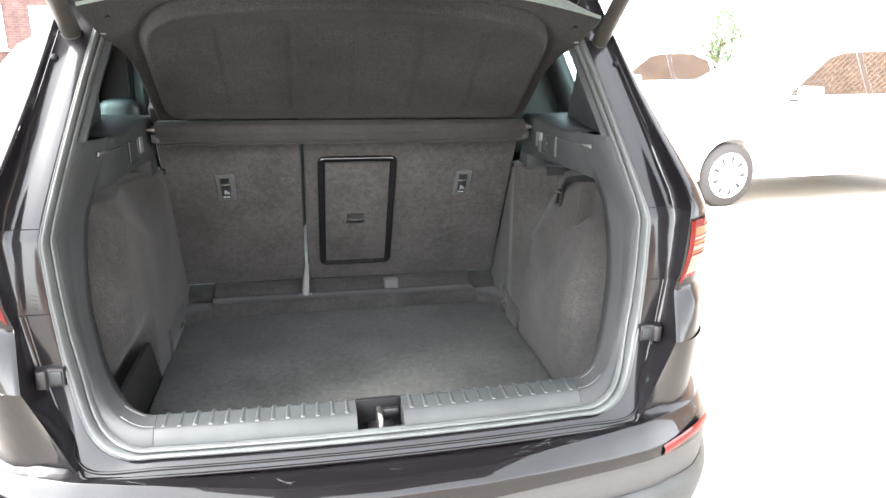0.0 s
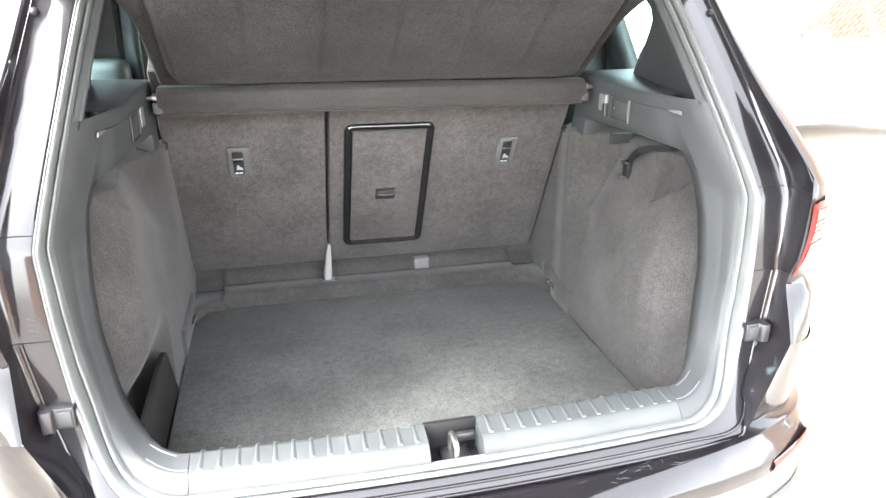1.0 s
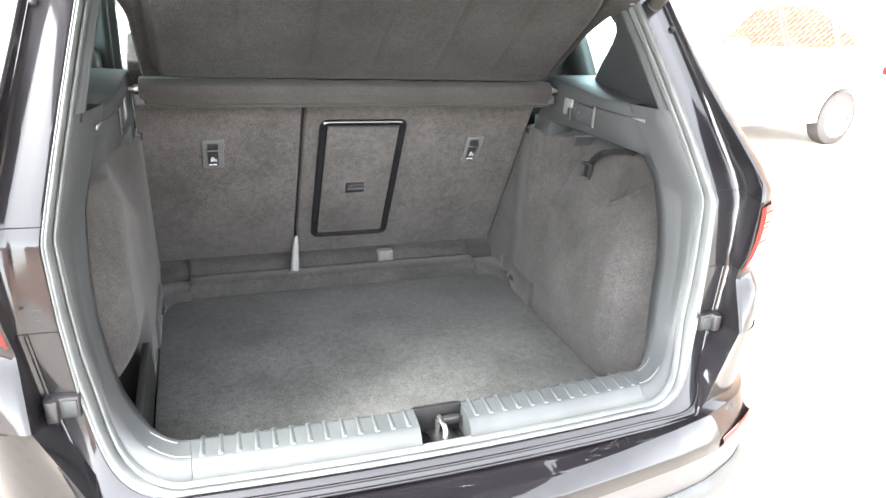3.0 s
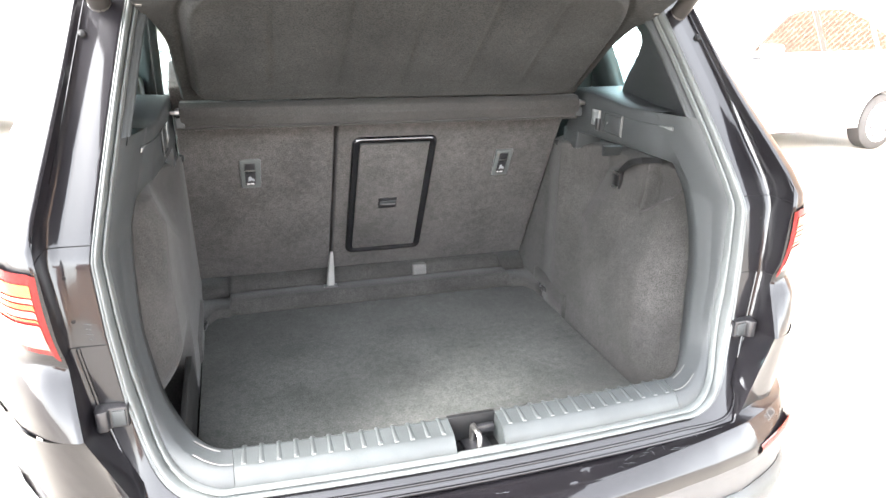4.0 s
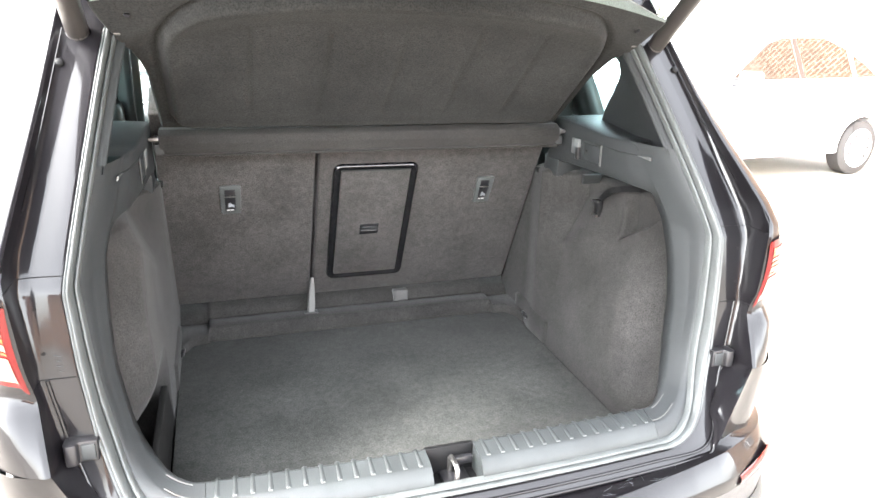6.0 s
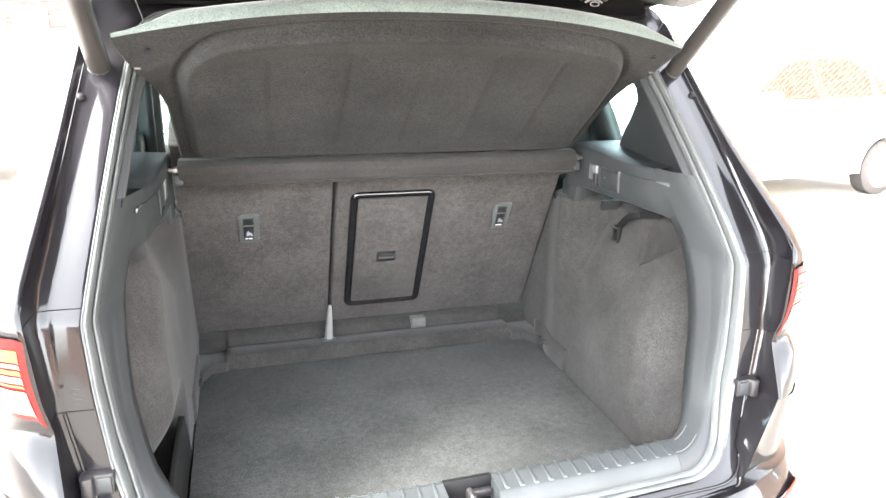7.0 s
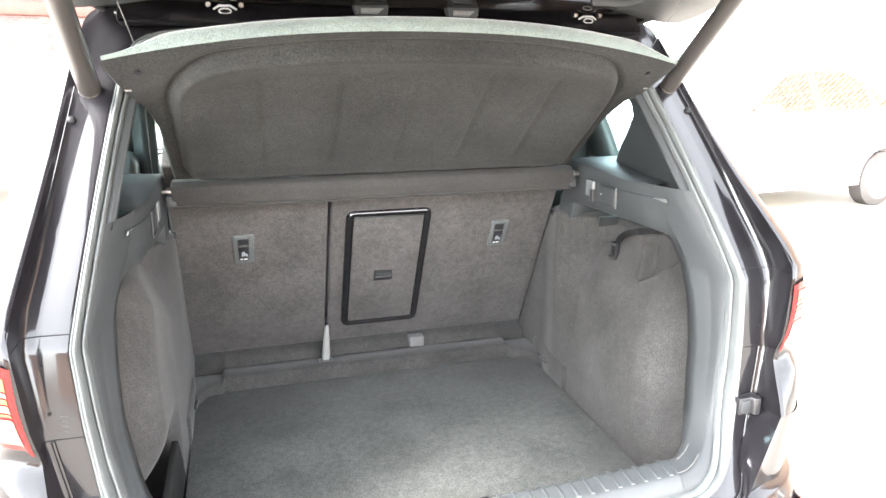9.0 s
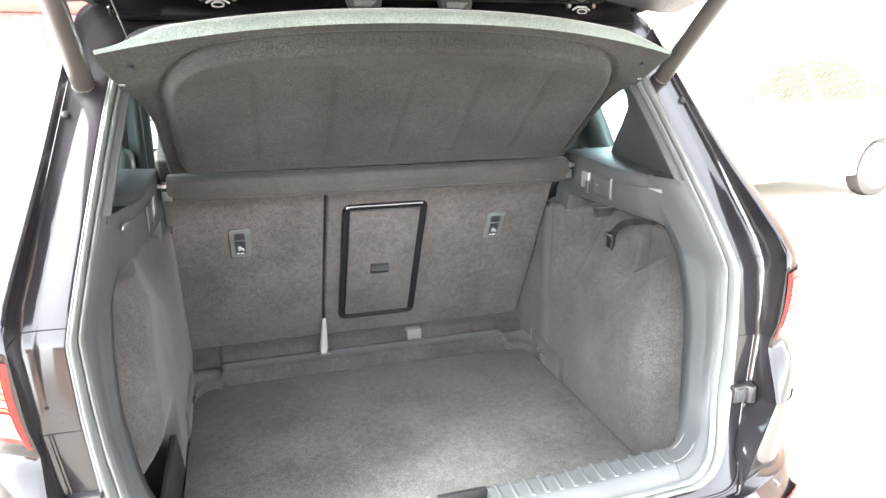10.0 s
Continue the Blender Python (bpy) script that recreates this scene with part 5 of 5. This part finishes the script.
# ---------- other cars ----------
def saloon(label, m, nose_right=False):
    """A parked saloon; its length lies along x with the nose towards -x, origin on the ground at its middle."""
    car = thing("saloon_car", label, "car", "parked cars")
    fw, rw, wr = -1.30, 1.46, 0.315
    side = [(-2.18, 0.34, 0.05), (-2.20, 0.58, 0.10), (-2.05, 0.80, 0.20), (-1.00, 1.01, 0.3), (-0.52, 1.06, 0.1), (1.65, 1.10, 0.2), (2.15, 1.06, 0.12), (2.22, 0.72, 0.15), (2.18, 0.34, 0.08)]
    top = rounded(side, 4)
    low_line = [(2.10, 0.24)]
    for cx in (rw, fw):
        low_line += [(cx + 0.37 * math.cos(a), 0.315 + 0.37 * math.sin(a)) for a in np.linspace(-0.15, math.pi + 0.15, 13)]
    low_line += [(-2.08, 0.24)]
    outline = top + low_line
    bm = bmesh.new()
    rows = []
    for w, shrink in ((-0.86, 0.0), (-0.80, -0.0), (0.80, 0.0), (0.86, 0.0)):
        rows.append([bm.verts.new((a * (1 - 0.012 * (abs(w) > 0.83)), w, 0.62 + (b - 0.62) * (1 - 0.05 * (abs(w) > 0.83)))) for a, b in outline])
    for u, v in zip(rows, rows[1:]):
        for k in range(len(u)):
            j = (k + 1) % len(u)
            bm.faces.new((u[k], u[j], v[j], v[k]))
    bm.faces.new(rows[0])
    bm.faces.new(rows[-1][::-1])
    bmesh.ops.recalc_face_normals(bm, faces=bm.faces)
    body = part("body", angle_smooth(bm, 40), WHITE, car)
    # greenhouse
    roof_o = rounded([(-1.05, 0.975, 0.05), (-0.20, 1.50, 0.25), (0.72, 1.545, 0.4), (1.66, 1.05, 0.2)], 6)
    rows = []
    for x, z in roof_o:
        t = (z - 0.99) / 0.47
        rows.append([(x + 0.22, w * (0.80 - 0.20 * t), z + 0.06) for w in (-1, -0.9, 0, 0.9, 1)])
    v, f = rings_mesh(rows)
    part("cabin_shell", mesh("roof", v, f, WHITE), parent=car)
    for sy in (-1, 1):
        def gp(x, z):
            return (x + 0.22, sy * (0.80 - 0.20 * (z - 0.99) / 0.47), z + 0.06)
        v = [gp(x, z) for x, z in roof_o] + [gp(x, 0.985) for x, z in roof_o]
        n = len(roof_o)
        f = [(i, i + 1, n + i + 1, n + i) for i in range(n - 1)]
        fr = part("window_frame", mesh("window_frame", v, f, WHITE, False), parent=car)
        for pts in ([(-0.86, 1.025), (-0.56, 1.21), (-0.24, 1.40), (-0.02, 1.455), (0.12, 1.46), (0.16, 1.04)], [(0.24, 1.04), (0.20, 1.468), (0.64, 1.475), (0.98, 1.36), (1.02, 1.05)], [(1.08, 1.05), (1.06, 1.30), (1.24, 1.21), (1.42, 1.07)]):
            v = [Vector(gp(x, z)) + Vector((0, sy * 0.006, 0)) for x, z in pts]
            part("window_pane", mesh("window_pane", v, [tuple(range(len(v)))], WINGLASS, False), parent=fr)
        b = part("door_pillar", mesh("door_pillar", [Vector(gp(x, z)) + Vector((0, sy * 0.008, 0)) for x, z in ((0.163, 1.035), (0.123, 1.46), (0.197, 1.466), (0.237, 1.035))], [(0, 1, 2, 3)], REDBROWN, False), parent=fr)
        part("wing_mirror", box(-0.58, -0.34, 0.0, 0.14, 1.05, 1.18, 0.04, 3, m=Matrix.Translation((0, 0.82 if sy > 0 else -0.96, 0))), WHITE, car)
        part("mirror_foot", box(-0.66, -0.36, 0.0, 0.10, 1.025, 1.055, 0.01, 2, m=Matrix.Translation((0, 0.80 if sy > 0 else -0.85, 0))), DARKPL, car)
        for x in (0.26, 1.10):
            part("door_handle", box(x, x + 0.16, -0.012, 0.012, 0.91, 0.935, 0.008, 2, m=Matrix.Translation((0, sy * 0.868, 0))), WHITE, car)
        for x in (-0.78, 0.42, 1.30):
            part("door_seam", box(x, x + 0.006, -0.0015, 0.0015, 0.34, 0.97, m=Matrix.Translation((0, sy * 0.8605, 0))), DARKPL, car)
        part("tail_lamp", box(2.02, 2.19, -0.06, 0.0, 0.80, 0.93, 0.03, 3, m=Matrix.Translation((0, 0.865 if sy > 0 else -0.805, 0))), REDLENS, car)
        part("head_lamp", box(-2.14, -1.86, -0.08, 0.0, 0.66, 0.76, 0.03, 3, m=Matrix.Translation((0, 0.86 if sy > 0 else -0.78, 0))), CLEARLENS, car)
        for cx in (fw, rw):
            wy = sy * 0.77
            whl = part("wheel", tube([(cx, wy - sy * 0.10, wr), (cx, wy - sy * 0.09, wr), (cx, wy + sy * 0.065, wr), (cx, wy + sy * 0.085, wr)], [0.28, wr, wr, 0.285], 36), TYRE, car)
            part("rim", tube([(cx, wy + sy * 0.0, wr), (cx, wy + sy * 0.089, wr), (cx, wy + sy * 0.091, wr)], [0.20, 0.225, 0.218], 30), WHITE, whl, "white wheel trim")
            for k in range(9):
                a = 2 * math.pi * k / 9
                d = Vector((math.cos(a), 0, math.sin(a)))
                t = Vector((-math.sin(a), 0, math.cos(a)))
                c0 = Vector((cx, wy + sy * 0.0925, wr))
                v = [c0 + d * 0.115 - t * 0.008, c0 + d * 0.19 - t * 0.022, c0 + d * 0.19 + t * 0.022, c0 + d * 0.115 + t * 0.008]
                part("rim_slot", mesh("rim_slot", v, [(0, 1, 2, 3)], TYRE, False), parent=whl)
    part("windscreen", mesh("windscreen", [(-0.71, -0.70, 1.120), (-0.71, 0.70, 1.120), (-0.12, 0.56, 1.485), (-0.12, -0.56, 1.485)], [(0, 1, 2, 3)], WINGLASS, False), parent=car)
    part("rear_screen", mesh("rear_screen", [(1.72, -0.66, 1.185), (1.72, 0.66, 1.185), (1.20, 0.56, 1.435), (1.20, -0.56, 1.435)], [(0, 1, 2, 3)], WINGLASS, False), parent=car)
    car.matrix_basis = m
    return car


REDBROWN = mat("dark window pillar", (0.03, 0.022, 0.02), 0.4)
near_car = saloon("white saloon parked beyond, bright in the sun", pose(5.242, 5.666, 0, 0, 0, 5.5))
saloon_b = copy_thing(near_car, pose(5.6, 10.2, 0, 0, 0, 8.0))
tagged(saloon_b, "white saloon parked in the row behind")

van = thing("van", "white panel van parked across the yard", "van", "parked cars")
vb = prism(rounded([(-2.6, 0.35, 0.05), (-2.65, 0.85, 0.12), (-2.0, 1.10, 0.1), (-1.35, 1.95, 0.25), (-0.9, 2.22, 0.2), (2.5, 2.26, 0.12), (2.55, 0.35, 0.08)], 5, True), -0.95, 0.95, 0.06, "y", 3)
part("body", vb, WHITE, van)
for sy in (-1, 1):
    part("door_seam", box(-0.62, -0.61, -0.002, 0.002, 0.45, 2.0, m=Matrix.Translation((0, sy * 0.951, 0))), DARKPL, van)
    for cx in (-1.75, 1.65):
        w = part("wheel", tube([(cx, sy * 0.74, 0.33), (cx, sy * 0.75, 0.33), (cx, sy * 0.95, 0.33), (cx, sy * 0.965, 0.33)], [0.29, 0.33, 0.33, 0.29], 28), TYRE, van)
        part("rim", tube([(cx, sy * 0.90, 0.33), (cx, sy * 0.970, 0.33)], [0.20, 0.21], 24), ALLOY, w)
part("windscreen", prism([(-1.95, 1.20), (-1.43, 1.88), (-1.40, 1.89), (-1.90, 1.21)], -0.80, 0.80, 0, "y"), WINGLASS, van)
van.matrix_basis = pose(-2.0, 8.6, 0, 0, 0, 2) @ Matrix.Diagonal((0.95, 0.95, 0.775, 1))

# ---------- ground, houses, tree ----------
G = 120
v, f = rings_mesh([[(x, y, 0.0) for x in (-G * 20, -G, -30, -8, 0, 8, 30, G, G * 20)] for y in (-G * 20, -G, -30, -8, 0, 8, 30, G, G * 20)])
tagged(new("ground", mesh("ground", v, f, GROUND, False)), "pale sunlit concrete yard", "ground", kind="structure")


def brick_house(label, m, length, height, windows, bricks=BRICKM, fascia=False):
    """A brick house front along x, facing -y at y = 0, with courses of real bricks near the ground in the middle."""
    h = thing("house", label, "house")
    wall = part("wall", box(-length / 2, length / 2, 0.0, 7.0, 0.0, height, 0.0), bricks, h)
    part("roof", prism([(-0.4, height), (3.5, height + 2.6), (7.4, height)], -length / 2 - 0.3, length / 2 + 0.3, 0.0, "x"), ROOFT, h)
    if fascia:
        part("fascia", box(-length / 2, length / 2, -0.12, 0.02, 3.28, 3.72, 0.01), REDPANEL, h, "red painted fascia board")
        part("gutter", box(-length / 2, length / 2, -0.20, -0.10, 3.74, 3.86, 0.03), ALLOY, h)
    for x, z, w, hh in windows:
        wf = part("window", box(x - w / 2, x + w / 2, -0.05, 0.03, z - hh / 2, z + hh / 2, 0.01), WINFRAME, h)
        for k in (-1, 1):
            part("pane", box(x + k * w / 4 - w / 4 + 0.06, x + k * w / 4 + w / 4 - 0.06, -0.06, -0.045, z - hh / 2 + 0.07, z + hh / 2 - 0.07), HOUSEPANE if fascia else WINGLASS, wf)
        part("sill", box(x - w / 2 - 0.08, x + w / 2 + 0.08, -0.12, 0.0, z - hh / 2 - 0.09, z - hh / 2, 0.01), MORTAR, wf)
    h.matrix_basis = m
    return h


brick_house("pink-red brick house with white windows across the yard", pose(-9.0, 24.0, 0, 0, 0, 8), 18, 5.4, [(-7.6 + 1.72 * k, 2.2, 0.95, 1.35) for k in range(10)], REDBRICK, True)
brick_house("brown brick building along the yard", pose(10.5, 2.0, 0, 0, 0, -90), 11, 7.6, [(-3.5, 1.7, 1.6, 1.4), (0.5, 1.7, 1.6, 1.4), (3.8, 1.7, 1.2, 1.4), (3.4, 6.4, 1.2, 1.2)])
brick_house("orange brick building behind the camera", pose(3.0, -24.0, 0, 0, 0, 180), 22, 3.1, [], PALEBRICK)

# tree behind the saloons
tree = thing("tree", "leafy green tree behind the parked cars", "tree", at=(13.4, 19.4, 0))
tree.scale = (0.55, 0.55, 0.60)
part("trunk", tube([(0, 0, 0), (0.1, 0, 1.2), (0.0, 0.1, 2.4), (0.2, 0.1, 3.6)], [0.22, 0.17, 0.14, 0.08], 10), BARK, tree)
rng = random.Random(7)
for i in range(7):
    a = i * 0.9
    part("limb", tube([(0.05, 0.05, 1.8 + 0.2 * i), (0.8 * math.cos(a), 0.8 * math.sin(a), 2.5 + 0.2 * i), (1.6 * math.cos(a), 1.6 * math.sin(a), 3.0 + 0.25 * i)], [0.07, 0.05, 0.02], 7), BARK, tree)
vs, fs = [], []
for i in range(5200):
    a, b = rng.uniform(0, 2 * math.pi), rng.uniform(-0.6, 1)
    r = 2.3 * (rng.random() ** 0.45) * (0.75 + 0.35 * math.sin(3 * a + 2 * b))
    c = Vector((r * math.cos(a) * math.sqrt(max(0.05, 1 - b * b)), r * math.sin(a) * math.sqrt(max(0.05, 1 - b * b)), 3.4 + 1.7 * b + rng.uniform(-0.2, 0.2)))
    d = Vector((rng.gauss(0, 1), rng.gauss(0, 1), rng.gauss(0, 0.6))).normalized()
    e = d.orthogonal().normalized()
    s = rng.uniform(0.05, 0.11)
    k = len(vs)
    vs += [c - d * s, c + e * s * 0.45, c + d * s, c - e * s * 0.45]
    fs.append((k, k + 1, k + 2, k + 3))
part("crown", mesh("crown", vs, fs, LEAF, False), parent=tree)
